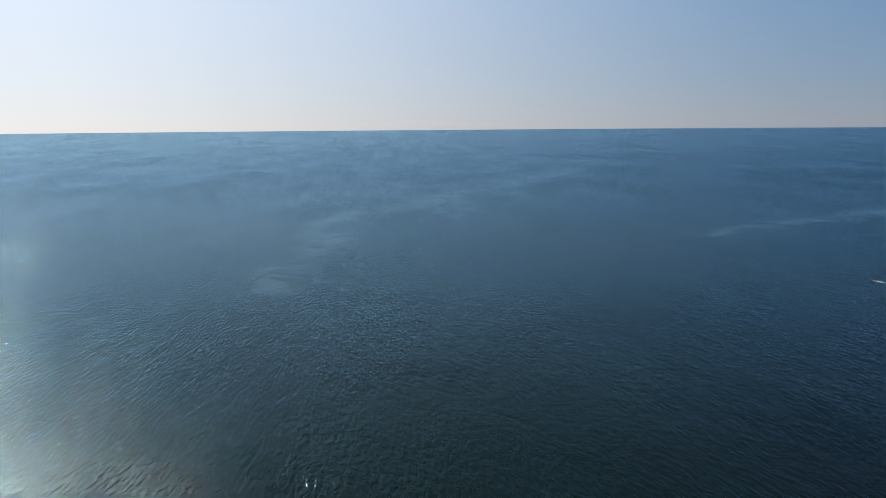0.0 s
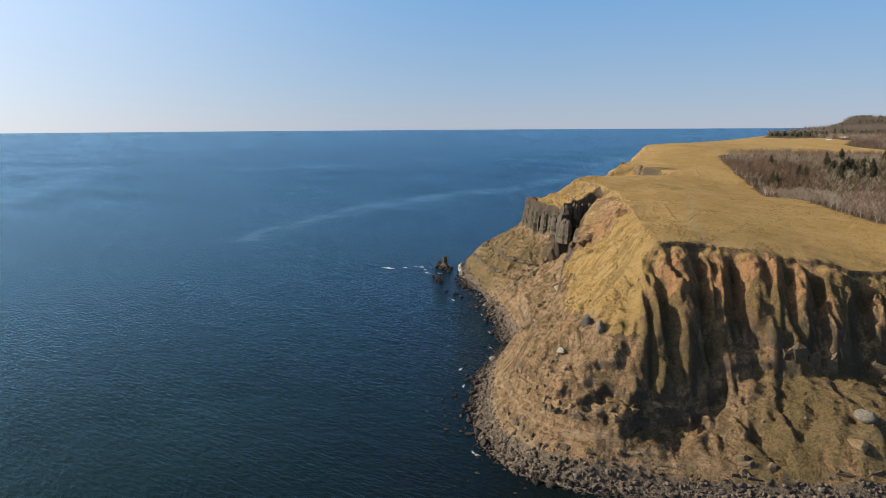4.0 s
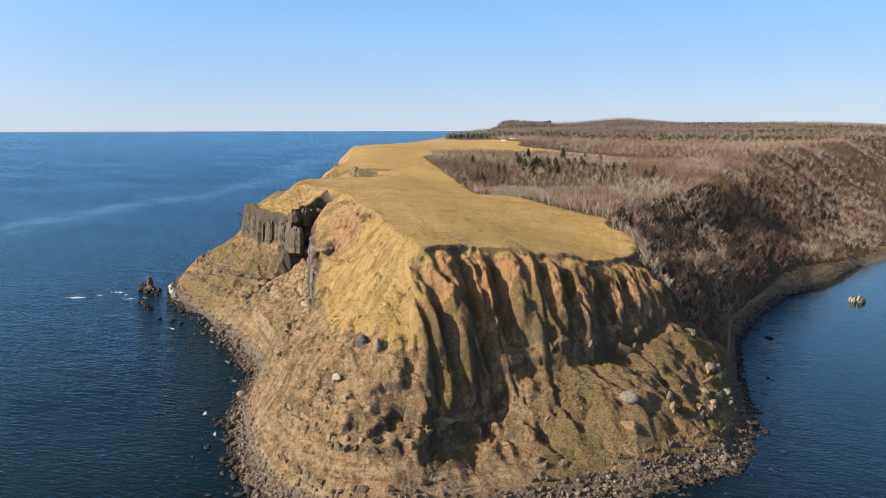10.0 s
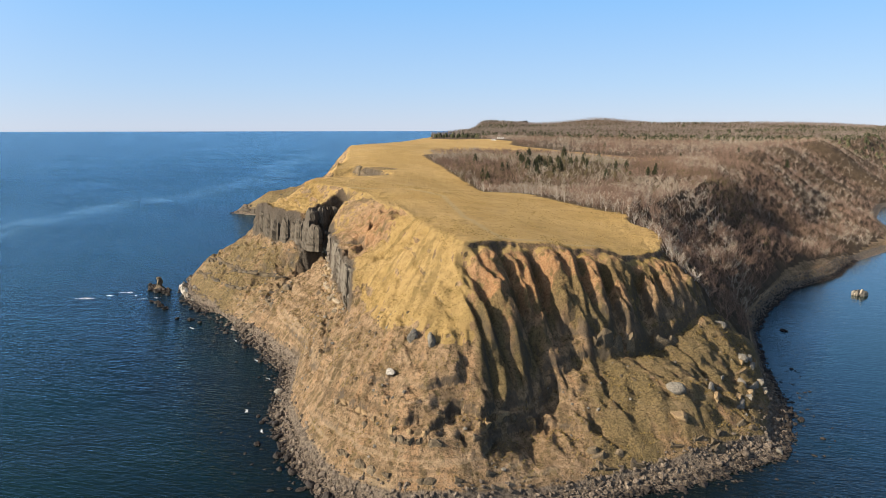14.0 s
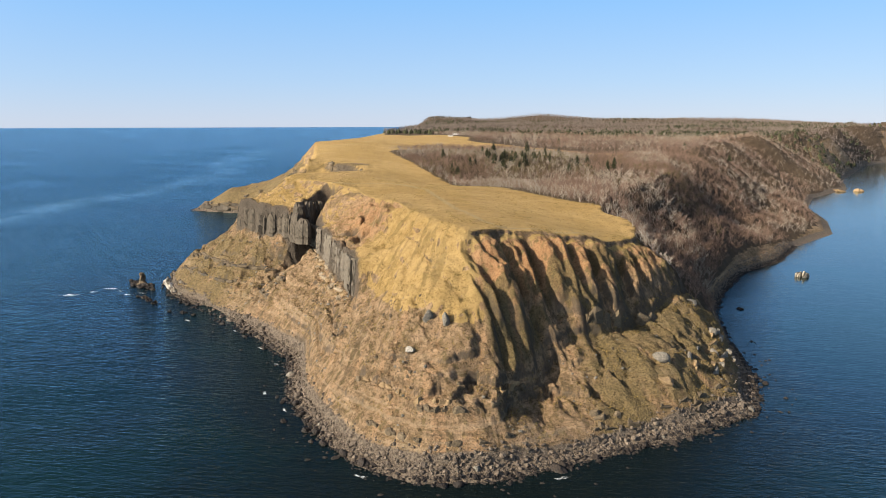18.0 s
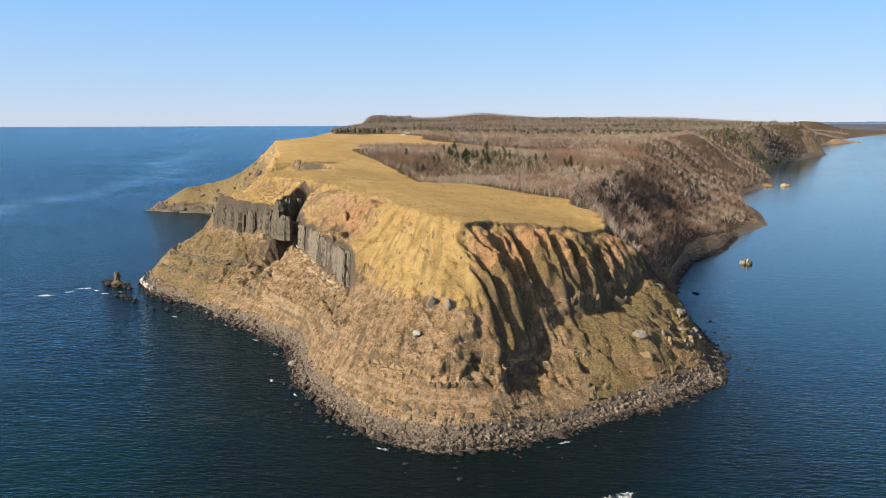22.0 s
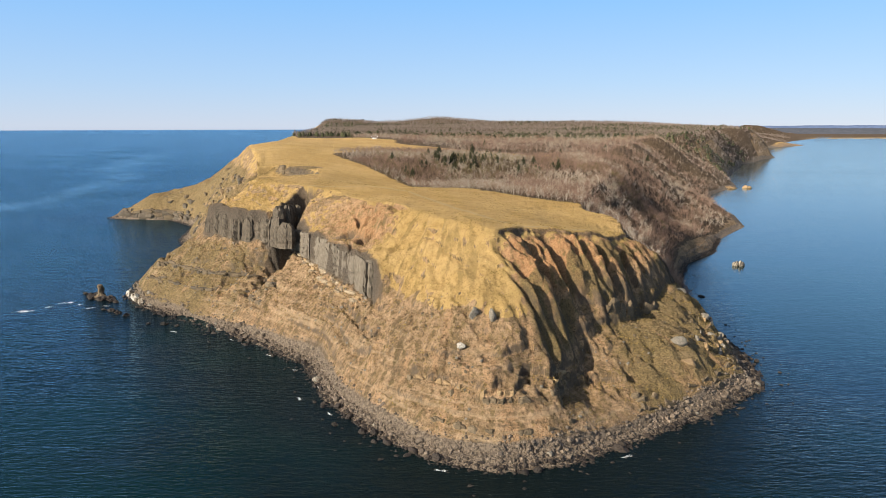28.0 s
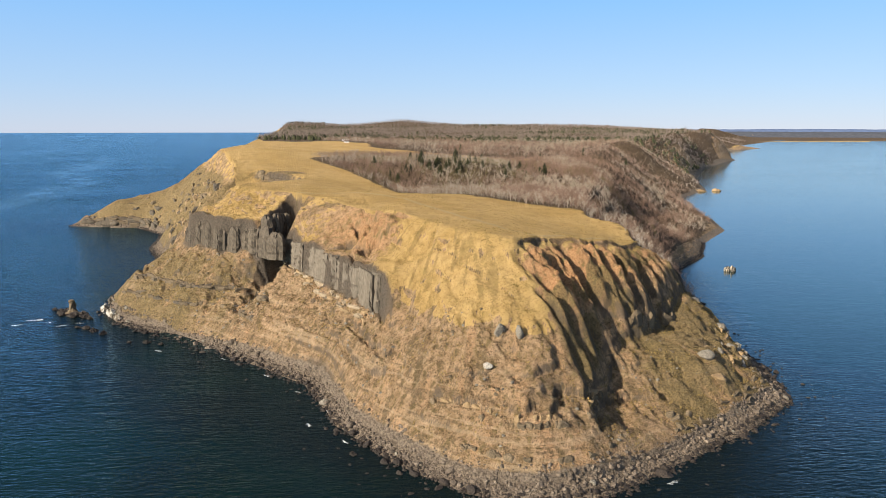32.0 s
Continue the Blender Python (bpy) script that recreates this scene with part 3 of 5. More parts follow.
def spaced(fine0, fine1, step, low, high, grow=1.035, most=70):
    """Coordinates with even steps in the middle that widen outwards."""
    mid = list(np.arange(fine0, fine1 + 1e-6, step))
    up, s, v = [], step, mid[-1]
    while v < high:
        s = min(s * grow, most)
        v += s
        up.append(v)
    down, s, v = [], step, mid[0]
    while v > low:
        s = min(s * grow, most)
        v -= s
        down.append(v)
    return np.array(down[::-1] + mid + up)


def sheet(name, X, Y, Z, keep, material, fields):
    """One mesh over a grid of the plan; cells that are not kept are left out."""
    nx, ny = X.shape
    co = np.stack([X, Y, Z], -1).reshape(-1, 3)
    idx = np.arange(nx * ny).reshape(nx, ny)
    quads = np.stack([idx[:-1, :-1], idx[1:, :-1], idx[1:, 1:], idx[:-1, 1:]], -1)[keep].reshape(-1, 4)
    used = np.unique(quads)
    remap = np.full(nx * ny, -1)
    remap[used] = np.arange(len(used))
    quads = remap[quads]
    me = bpy.data.meshes.new(name)
    me.vertices.add(len(used))
    me.vertices.foreach_set("co", co[used].astype(np.float32).ravel())
    me.loops.add(quads.size)
    me.loops.foreach_set("vertex_index", quads.astype(np.int32).ravel())
    me.polygons.add(len(quads))
    me.polygons.foreach_set("loop_start", (np.arange(len(quads)) * 4).astype(np.int32))
    me.polygons.foreach_set("use_smooth", np.ones(len(quads), bool))
    me.update(calc_edges=True)
    for k, v in fields.items():
        at = me.attributes.new(k, "FLOAT", "POINT")
        at.data.foreach_set("value", np.asarray(v, np.float32).reshape(-1)[used])
    me.materials.append(material)
    return new(name, me)


# the ground
GX = spaced(-215, 122, 0.56, -1700, 4300, 1.03, 50)
GY = spaced(190, 425, 0.56, 150, 4750, 1.018, 45)
PX, PY = np.meshgrid(GX, GY, indexing="ij")
PZ, INFO = land(PX, PY)
gx, gy = np.gradient(PZ, GX, GY)
slope = np.hypot(gx, gy)
ds, dr, high = INFO["ds"], INFO["dr"], INFO["high"]
west = ease(PX + 0.45 * (PY - 300), 40, 0)
g_field = np.where(high, 1.0, 0.0)
upper = ease(PZ, 30, 42) * ease(slope, 1.25, 0.75) * (1 - INFO["scar"])
g_field = np.maximum(g_field, np.where(high, 0, upper * 0.9))
torn = np.exp(-((PX + 62) / 22) ** 2 - ((PY - 340) / 30) ** 2) * ~high
tongue = ease(PZ + 2.5 * grain(PX, PY, 11, 3, 44), 34, 37) * ease(PX, -52, -40) * ease(slope, 1.7, 1.2) * (1 - INFO["scar"]) * ~high
g_field = np.maximum(g_field, tongue * 1.15)
g_field = np.maximum(g_field, 0.30 * (ds > 8) * ease(slope, 1.3, 0.6)) * (1 - np.clip(1.5 * torn, 0, 0.95))
g_field = g_field * (1 - 0.75 * ease(PY, 540, 620) * ~high * ease(PZ, 66, 50) * (PX < -120))
upland = ease(PX, -128, -150) * ease(PY, 425, 460) * ~high * ease(PZ, 67, 58)
g_field = g_field * (1 - 0.7 * upland)
th, rd = np.arctan2(PY - 345, PX + 5) * 100, np.hypot(PX + 5, PY - 345) * 0.2
kw = ease(PX, -70, -110)
streak = grain(th, rd, 3.2, 3, 41) * (1 - kw) + grain(PX * 0.82 - PY * 0.57, (PX * 0.57 + PY * 0.82) * 0.2, 3.2, 3, 42) * kw
# the wood: inland of the back of the plateau and down the east flank
edge_wood = near_line(PX, PY, [(75, 338), (66, 372), (50, 392), (10, 446), (-14, 492), (-40, 528), (-65, 558), (-92, 608), (-112, 652), (-75, 725), (20, 745), (110, 738), (122, 765), (40, 815), (-60, 890), (-70, 1000)])[0]
WOOD = [(90, 318), (75, 338), (66, 372), (50, 392), (10, 446), (-14, 492), (-40, 528), (-65, 558), (-92, 608), (-112, 652), (-75, 725), (20, 745), (110, 738), (122, 765), (40, 815), (-60, 890), (-70, 1000), (-250, 1250), (-400, 1900), (-560, 4900), (4300, 4900),
        (2400, 3130), (1906, 3300), (1300, 2610), (1040, 2090), (640, 1475), (490, 1135), (345, 890), (288, 688), (235, 605), (163, 500), (137, 440), (119, 393), (112, 345)]
w_in = within(PX, PY, WOOD)
w_field = np.where(w_in, 0.5 + np.minimum(edge_wood, 12) / 24, 0.5 - np.minimum(edge_wood, 12) / 24) * (ds > 5)
w_field = np.where(w_in & (edge_wood > 12), 1.0, w_field) * (ds > 5)
bare = ease(slope, 0.55, 0.95) * (PY > 1200) * ~high * ease(ds, 110, 60) * ease(grain(PX, PY, 110, 2, 49), -0.1, 0.3)
w_field, g_field = w_field * (1 - 0.9 * bare), g_field * (1 - bare)
b_field = ease(ds - INFO['wide'], 4, -1)
c_field = np.maximum(INFO["scar"] * 0.95 * ease(PZ + 5 * grain(PX, PY, 16, 3, 45), 30, 48), np.where(high, 0, ease(PZ, 44, 50)) * np.exp(-((PX + 60) / 26) ** 2 - ((PY - 335) / 34) ** 2) * 0.9)
road, _ = near_line(PX, PY, [(-93, 412), (-60, 420), (-35, 400), (-10, 330), (12, 290), (33, 299), (52, 311)])
p_field = 0.8 * ease(road, 2.2, 0.6) * high + 0.9 * ease(ds, 130, 60) * ease(PX - 0.45 * PY, 330, 500) * (PY > 1500)
bed_field = np.where(high, 0, 0.4) * ease(PZ, 30, 20) * (1 - INFO["scar"])
keep = (np.maximum(np.maximum(PZ[:-1, :-1] - sea_level(PX[:-1, :-1], PY[:-1, :-1]), PZ[1:, 1:] - sea_level(PX[1:, 1:], PY[1:, 1:])), ds[1:, :-1] * 0.2) > -3) & (np.hypot(PX - 20, PY - 30) < 4840)[:-1, :-1]
moss = 0.8 * ease(PX + 0.3 * PY, 95, 130) * (~high) * ease(PZ, 34, 24) * (1 - INFO['scar']) * (PY < 345)
moss = np.maximum(moss, 0.75 * ease(PX - 0.6 * (PY - 380), -50, -160) * ~high * np.where(PY > 540, ease(PZ, 66, 56), ease(PZ, 38, 30)) * (PY < 1000))
moss = np.maximum(moss, 0.95 * upland)
moss = np.maximum(moss, INFO['scar'] * ease(grain(PX, PY, 11, 3, 46) + 0.02 * (46 - PZ), -0.15, 0.3) * 0.95)
bluff = np.exp(-((PX + 122) / 26) ** 2 - ((PY - 541) / 11) ** 2)
g_field = g_field * (1 - 0.9 * ease(bluff + 0.3 * grain(PX, PY, 9, 3, 48), 0.4, 0.7))
moss = np.maximum(moss, 0.9 * ease(bluff, 0.45, 0.8))
ground = sheet("ground", PX, PY, PZ, keep, GROUND, dict(grass=g_field, wood=w_field, rock=INFO["rock"], beach=b_field, clay=np.clip(c_field, 0, 1), path=p_field, bedded=bed_field, moss=moss, streak=streak))
tagged(ground, "grassy headland with eroded ochre cliffs above the sea", "headland", kind="structure")

# the sea
QX = spaced(-300, 250, 5, -5200, 5200, 1.03, 260)
QY = spaced(140, 560, 5, -5200, 5200, 1.03, 260)
SX, SY = np.meshgrid(QX, QY, indexing="ij")
rr = np.hypot(SX - 20, SY - 30)
inside = (np.minimum(np.minimum(rr[:-1, :-1], rr[1:, 1:]), np.minimum(rr[1:, :-1], rr[:-1, 1:])) < SEA_EDGE - 1)
k = np.minimum(1, SEA_EDGE / rr)
SX, SY = 20 + (SX - 20) * k, 30 + (SY - 30) * k
sd = np.where(within(SX, SY, LAND), 0, near_line(SX, SY, SHORE)[0])
shoal = np.clip(1.15 - sd / 105 + 0.35 * grain(SX, SY, 30, 4, 21), 0, 1) ** 1.5
# streaks of smooth water; their pale sheen is painted in the water material
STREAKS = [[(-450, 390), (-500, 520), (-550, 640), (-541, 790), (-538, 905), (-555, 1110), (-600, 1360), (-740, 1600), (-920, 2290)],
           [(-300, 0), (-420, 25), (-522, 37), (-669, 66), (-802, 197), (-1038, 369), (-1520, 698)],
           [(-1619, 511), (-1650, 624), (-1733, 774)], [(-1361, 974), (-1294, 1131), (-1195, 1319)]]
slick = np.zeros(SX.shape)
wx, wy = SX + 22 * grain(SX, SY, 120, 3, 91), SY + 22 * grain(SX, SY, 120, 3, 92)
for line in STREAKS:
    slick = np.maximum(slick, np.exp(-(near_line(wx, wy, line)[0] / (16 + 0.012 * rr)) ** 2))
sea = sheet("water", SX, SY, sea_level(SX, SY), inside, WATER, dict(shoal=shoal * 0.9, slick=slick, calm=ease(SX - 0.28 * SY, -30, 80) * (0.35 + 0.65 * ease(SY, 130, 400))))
tagged(sea, "calm blue sea with light wind ripples", "sea", kind="structure")


def height_at(x, y):
    """Height of the ground sheet, read off its grid."""
    x, y = np.atleast_1d(np.asarray(x, float)), np.atleast_1d(np.asarray(y, float))
    i = np.clip(np.searchsorted(GX, x) - 1, 0, len(GX) - 2)
    j = np.clip(np.searchsorted(GY, y) - 1, 0, len(GY) - 2)
    u, v = (x - GX[i]) / (GX[i + 1] - GX[i]), (y - GY[j]) / (GY[j + 1] - GY[j])
    return (PZ[i, j] * (1 - u) + PZ[i + 1, j] * u) * (1 - v) + (PZ[i, j + 1] * (1 - u) + PZ[i + 1, j + 1] * u) * v

# ---------------- helpers for things ----------------
def raw_mesh(name, verts, faces, material, smooth=False):
    """A mesh from arrays of corners and of triangles."""
    verts, faces = np.asarray(verts, np.float32), np.asarray(faces, np.int32)
    me = bpy.data.meshes.new(name)
    me.vertices.add(len(verts))
    me.vertices.foreach_set("co", verts.ravel())
    me.loops.add(faces.size)
    me.loops.foreach_set("vertex_index", faces.ravel())
    me.polygons.add(len(faces))
    me.polygons.foreach_set("loop_start", (np.arange(len(faces)) * faces.shape[1]).astype(np.int32))
    me.polygons.foreach_set("use_smooth", np.full(len(faces), smooth))
    me.update(calc_edges=True)
    me.materials.append(material)
    return me


def child(name, mesh, parent, label=""):
    ob = new(name, mesh)
    ob.parent = parent
    if label:
        ob["label"] = label
    return ob


def ball(levels):
    bm = bmesh.new()
    bmesh.ops.create_icosphere(bm, subdivisions=levels, radius=1)
    bm.verts.ensure_lookup_table()
    v = np.array([q.co[:] for q in bm.verts])
    f = np.array([[q.index for q in p.verts] for p in bm.faces])
    bm.free()
    return v, f


BALLS = {k: ball(k) for k in (1, 2, 3)}


def stone(seed, levels=2, size=(1, 1, 1), cut=7, rough=0.12):
    """A broken stone: a ball cut by planes, then roughened."""
    rng = np.random.RandomState(seed)
    v, f = BALLS[levels]
    v = v.copy()
    for _ in range(cut):
        n = rng.normal(size=3)
        n /= np.linalg.norm(n)
        d = rng.uniform(0.5, 0.85)
        over = np.maximum(v @ n - d, 0)
        v -= over[:, None] * n
    v += rng.normal(size=v.shape) * rough * 0.35
    return v * np.array(size), f


def scatter(name, shapes, places, material, smooth=False):
    """Many pieces joined into one mesh. places: rows x, y, z, size, turn, shape number."""
    vs, fs, n = [], [], 0
    for k, (v, f) in enumerate(shapes):
        rows = places[places[:, 5].astype(int) == k]
        if not len(rows):
            continue
        c, s = np.cos(rows[:, 4]), np.sin(rows[:, 4])
        x = (v[None, :, 0] * c[:, None] - v[None, :, 1] * s[:, None]) * rows[:, 3:4] + rows[:, 0:1]
        y = (v[None, :, 0] * s[:, None] + v[None, :, 1] * c[:, None]) * rows[:, 3:4] + rows[:, 1:2]
        z = v[None, :, 2] * rows[:, 3:4] + rows[:, 2:3]
        vs.append(np.stack([x, y, z], -1).reshape(-1, 3))
        fs.append((f[None] + (np.arange(len(rows)) * len(v))[:, None, None] + n).reshape(-1, 3))
        n += len(rows) * len(v)
    return new(name, raw_mesh(name, np.concatenate(vs), np.concatenate(fs), material, smooth))


def along_shore(n, rng, first=12, last=31):
    """Random places along the waterline from one corner of the plan to another; the normal points inland."""
    seg = np.array(SHORE[first:last + 1], float)
    d = np.diff(seg, axis=0)
    ln = np.hypot(d[:, 0], d[:, 1])
    i = rng.choice(len(ln), n, p=ln / ln.sum())
    p = seg[i] + d[i] * rng.rand(n, 1)
    inward = np.stack([-d[i, 1], d[i, 0]], -1) / ln[i][:, None]
    return p, inward


# ---------------- rocks ----------------
rng = np.random.RandomState(3)
# upright crags of columnar rock
def crag(spec, material, width, seed, label, jut=1.0, trim=-1, back=1.6, square=0.8, ragged=1.0):
    (a, b, foot, top) = spec
    a, b = np.array(a, float), np.array(b, float)
    length = np.linalg.norm(b - a)
    u = (b - a) / length
    out = np.array((u[1], -u[0]))
    rng = np.random.RandomState(seed)
    thing = tagged(new("basalt_crag"), label, "cliff")
    thing.location = (*a, foot)
    s = -1.0
    while s < length - trim:
        w = width * (0.5 + 1.0 * rng.rand() ** 1.4)
        f = np.clip((s + w / 2) / length, 0, 1)
        mid = a + u * (s + w / 2) + out * (jut * rng.uniform(-1.8, 1.0) - back)
        z0, z1 = foot - 3.5 * f - rng.uniform(0.3, 1.6), top - 2.0 * f + ragged * (rng.uniform(-3.0, 0.6) - 5 * max(0, 1 - 5 * f))
        sides, levels = 14, 12
        ang = np.linspace(0, 2 * np.pi, sides, endpoint=False) + rng.uniform(0, 0.4)
        ring = 1 + 0.13 * rng.normal(size=sides)
        deep = rng.uniform(2.6, 3.4)
        lean = rng.uniform(0.3, 1.3)
        verts = []
        for k in range(levels):
            h = k / (levels - 1)
            r = ring * (1.12 - 0.16 * h + 0.04 * rng.normal()) * (1 + 0.06 * rng.normal(size=sides))
            r = r * ((1.0, 0.96, 0.84, 0.5) if square > 0.6 else (1.0, 1.0, 0.99, 0.92))[max(0, k - levels + 4)]
            # squarish in plan: broad faces, deep joints between neighbours
            cx, sy = np.cos(ang), np.sin(ang)
            x = np.sign(cx) * np.abs(cx) ** square * r * w * 0.56
            y = np.sign(sy) * np.abs(sy) ** square * r * deep
            px = mid[0] + u[0] * x + out[0] * (y - lean * h)
            py = mid[1] + u[1] * x + out[1] * (y - lean * h)
            rise = z0 + (z1 - z0) * h - foot
            verts.append(np.stack([px - a[0], py - a[1], np.full(sides, rise) + 0.5 * rng.normal(size=sides) * (k > 0)], -1))
        faces = []
        for k in range(levels - 1):
            for j in range(sides):
                p, q = k * sides + j, k * sides + (j + 1) % sides
                faces += [(p, q, q + sides), (p, q + sides, p + sides)]
        cap = (levels - 1) * sides
        faces += [(cap, cap + j, cap + j + 1) for j in range(1, sides - 1)]
        child("column", raw_mesh("column", np.concatenate(verts), faces, material), thing)
        s += w * rng.uniform(0.82, 1.0) * (1.0 if square > 0.6 else 0.72)
    return thing


crag((*CRAGS[0][:3], 51.6), BASALT, 6.0, 11, "dark basalt cliff of upright columns under grass", 1.1, -1, 0.5)
crag(((-104, 387), (-95, 405), 34, 57), BASALT, 5.5, 13, "dark columns on the shaded side of a cleft", 0.8, 0, 3.6)
crag((*CRAGS[1][:3], 44.6), GREYROCK, 7.5, 12, "grey-brown wall of jointed rock below the grass", 0.22, 12, 1.9, 0.45, 0.35)


def contour(x, y):
    """Direction of the level line through a place."""
    gx = float(height_at(x + 3, y)[0] - height_at(x - 3, y)[0])
    gy = float(height_at(x, y + 3)[0] - height_at(x, y - 3)[0])
    return math.atan2(gx, -gy)


def to_level(x, y, level, dx, dy):
    """Walks a place up or down the slope to a given height."""
    for _ in range(18):
        h = float(height_at(x, y)[0])
        x, y = x + (level - h) * dx, y + (level - h) * dy
    return x, y


def bedrock(name, x, y, size, seed, material, label, group, sink=0.25):
    """An angular block lying along the slope, most of it in the ground."""
    v, f = stone(seed, 2, (1, 1, 1), 0, 0.0)
    v = np.sign(v) * np.abs(v) ** 0.38
    v = stone(seed, 2, (1, 1, 1), 0, 0.28)[0] - BALLS[2][0] + v
    v = v * (1 + 0.3 * np.sin(2.1 * v[:, [1, 2, 0]] + seed)) * np.array(size)
    ob = new(name, raw_mesh(name, v, f, material))
    ob.location, ob.rotation_euler[2] = (x, y, float(height_at(x, y)[0]) - sink * size[2]), contour(x, y)
    tagged(ob, label, "rock", group)


# the pale broken band under the grey wall
for k in range(34):
    f = (k + rng.rand()) / 34
    x, y = -97 + 50 * f + rng.normal() * 0.5, 389 - 100 * f + rng.normal() * 0.5
    x, y = to_level(x - 1.5, y - 0.7, 30.5 - 3.5 * f - 1.6 * (k % 2), 0.15, 0.07)
    bedrock("pale_ledge", x, y, (rng.uniform(2.0, 3.8), rng.uniform(0.9, 1.4), rng.uniform(0.6, 1.1)), 5000 + k, CREAM if k % 3 else TAN, "cream sandstone block under the grey rock wall", "pale ledge under the wall", 0.55)
# broken rock of the far western cape and of the bluff behind the crag
for k in range(54):
    f = rng.rand()
    x, y = -215 - 140 * f + rng.normal() * 9, 690 + 80 * f + rng.normal() * 22
    if float(height_at(x, y)[0]) > 3:
        r = rng.uniform(1.8, 4.6)
        bedrock("cape_rock", x, y, (r, r * 0.6, r * rng.uniform(0.5, 0.9)), 5200 + k, (EARTHROCK, BASALT)[k % 2], "rough brown rock in the flank of the cape", "rocks of the western cape", 0.55)
for k in range(34):
    f = rng.rand()
    x, y = -140 + 34 * f + rng.normal() * 1.5, 552 - 26 * f + rng.normal() * 1.5
    r = rng.uniform(0.9, 1.9)
    bedrock("bluff_rock", x, y, (r * 1.5, r * 0.6, r), 5400 + k, EARTHROCK, "dark rock in the small bluff on the grass", "rocks of the upper bluff", 0.6)

# rock ribs in the steep western slopes, low cliffs under the cape
for k in range(90):
    f = rng.rand()
    x, y = to_level(-212 + 40 * rng.rand(), 450 + 215 * f, rng.uniform(16, 58), 0.5, 0.05)
    r = rng.uniform(1.3, 3.6)
    bedrock("slope_rock", x, y, (r * 1.4, r * 0.7, r), 5600 + k, (EARTHROCK, BASALT, TAN)[k % 3], "dark rock rib in the steep eroded western slope", "rocks of the western slope", 0.55)
for k in range(46):
    f = rng.rand()
    x, y = to_level(-368 + 100 * f, 764 - 50 * f, rng.uniform(3, 9), 0.25, 0.5)
    r = rng.uniform(2.0, 4.2)
    bedrock("cape_cliff", x, y, (r * 1.5, r * 0.7, r * 0.9), 5800 + k, (BASALT, EARTHROCK)[k % 2], "dark rock of the low cliff under the cape", "cliff of the western cape", 0.5)

# single stones of the slopes and the sea: x, y, half sizes, material, label
SINGLES = [(-9, 241, (2.0, 2.2, 2.4), BLOCK, "large grey boulder standing out of the slope"),
           (-2.5, 239.5, (1.7, 2.0, 2.6), BLOCK, "grey boulder with a shaded side on the slope"),
           (-14, 233, (1.8, 1.4, 1.1), PALEROCK, "whitish boulder lying on the ochre slope"),
           (71.5, 259, (3.4, 2.8, 2.3), BLOCK, "big pale boulder resting on the landslip mound"),
           (72.4, 249.5, (3.6, 2.4, 2.2), TAN, "tan boulder half sunk in the grassy mound"),
           (100, 303, (2.2, 2.6, 2.5), BLOCK, "grey rock on the seaward edge of the mound"),
           (94, 316, (2.5, 2.0, 2.2), BLOCK, "weathered grey rock on top of the mound"),
           (86, 268, (1.6, 1.4, 1.3), TAN, "tan rock on the mound above the beach")]
for k, (x, y, size, mat, label) in enumerate(SINGLES):
    v, f = stone(100 + k, 3, size, 9, 0.09)
    ob = new("boulder", raw_mesh("boulder", v, f, mat))
    ob.location = (x, y, float(height_at(x, y)[0]) + size[2] * 0.15)
    tagged(ob, label, "boulder")


def sea_stack():
    """A narrow pillar that widens to its head, on a low reef."""
    rng = np.random.RandomState(8)
    ang = np.linspace(0, 2 * np.pi, 12, endpoint=False)
    rings = []
    for h, r in ((-1.5, 4.2), (0.6, 3.3), (1.6, 2.0), (2.8, 1.55), (4.2, 1.7), (5.6, 1.6), (6.6, 1.75), (7.4, 1.5), (7.9, 0.7)):
        q = r * (1 + 0.14 * rng.normal(size=12))
        rings.append(np.stack([np.cos(ang) * q, np.sin(ang) * q * 0.9, np.full(12, h) + 0.15 * rng.normal(size=12)], -1))
    faces = []
    for k in range(len(rings) - 1):
        for j in range(12):
            p, q = k * 12 + j, k * 12 + (j + 1) % 12
            faces += [(p, q, q + 12), (p, q + 12, p + 12)]
    cap = (len(rings) - 1) * 12
    faces += [(cap, cap + j, cap + j + 1) for j in range(1, 11)]
    ob = new("rock_pillar", raw_mesh("rock_pillar", np.concatenate(rings), faces, EARTHROCK))
    ob.location = (-217.5, 407, 0)
    tagged(ob, "slender brown rock stack standing in the surf", "sea stack")


sea_stack()
REEF = [(-213, 403, 4.5), (-221, 410, 4.0), (-226, 413, 3.2), (-208, 399, 3.6), (-204, 396, 2.4), (-231, 416, 2.2), (-222, 404, 2.6), (-216, 401, 3.4), (-211, 406, 2.8), (-224, 408, 3.0),
        (-193, 372, 3.0), (-198, 377, 2.4), (-186, 367, 2.4), (-203, 379, 1.8), (-168, 351, 1.6), (-160, 350, 2.2), (-152, 347, 1.8), (138.5, 397, 2.0), (-57, 228, 1.5)]
for k, (x, y, r) in enumerate(REEF):
    v, f = stone(200 + k, 3, (r, r * 0.7, r * 0.5), 9, 0.42)
    ob = new("reef_rock", raw_mesh("reef_rock", v, f, WETROCK))
    ob.location = (x, y, 0.1)
    ob.rotation_euler[2] = -0.6 + 0.5 * math.sin(k * 3.1)
    tagged(ob, "low dark weedy rock awash in the sea", "rock", "reef rocks off the headland")


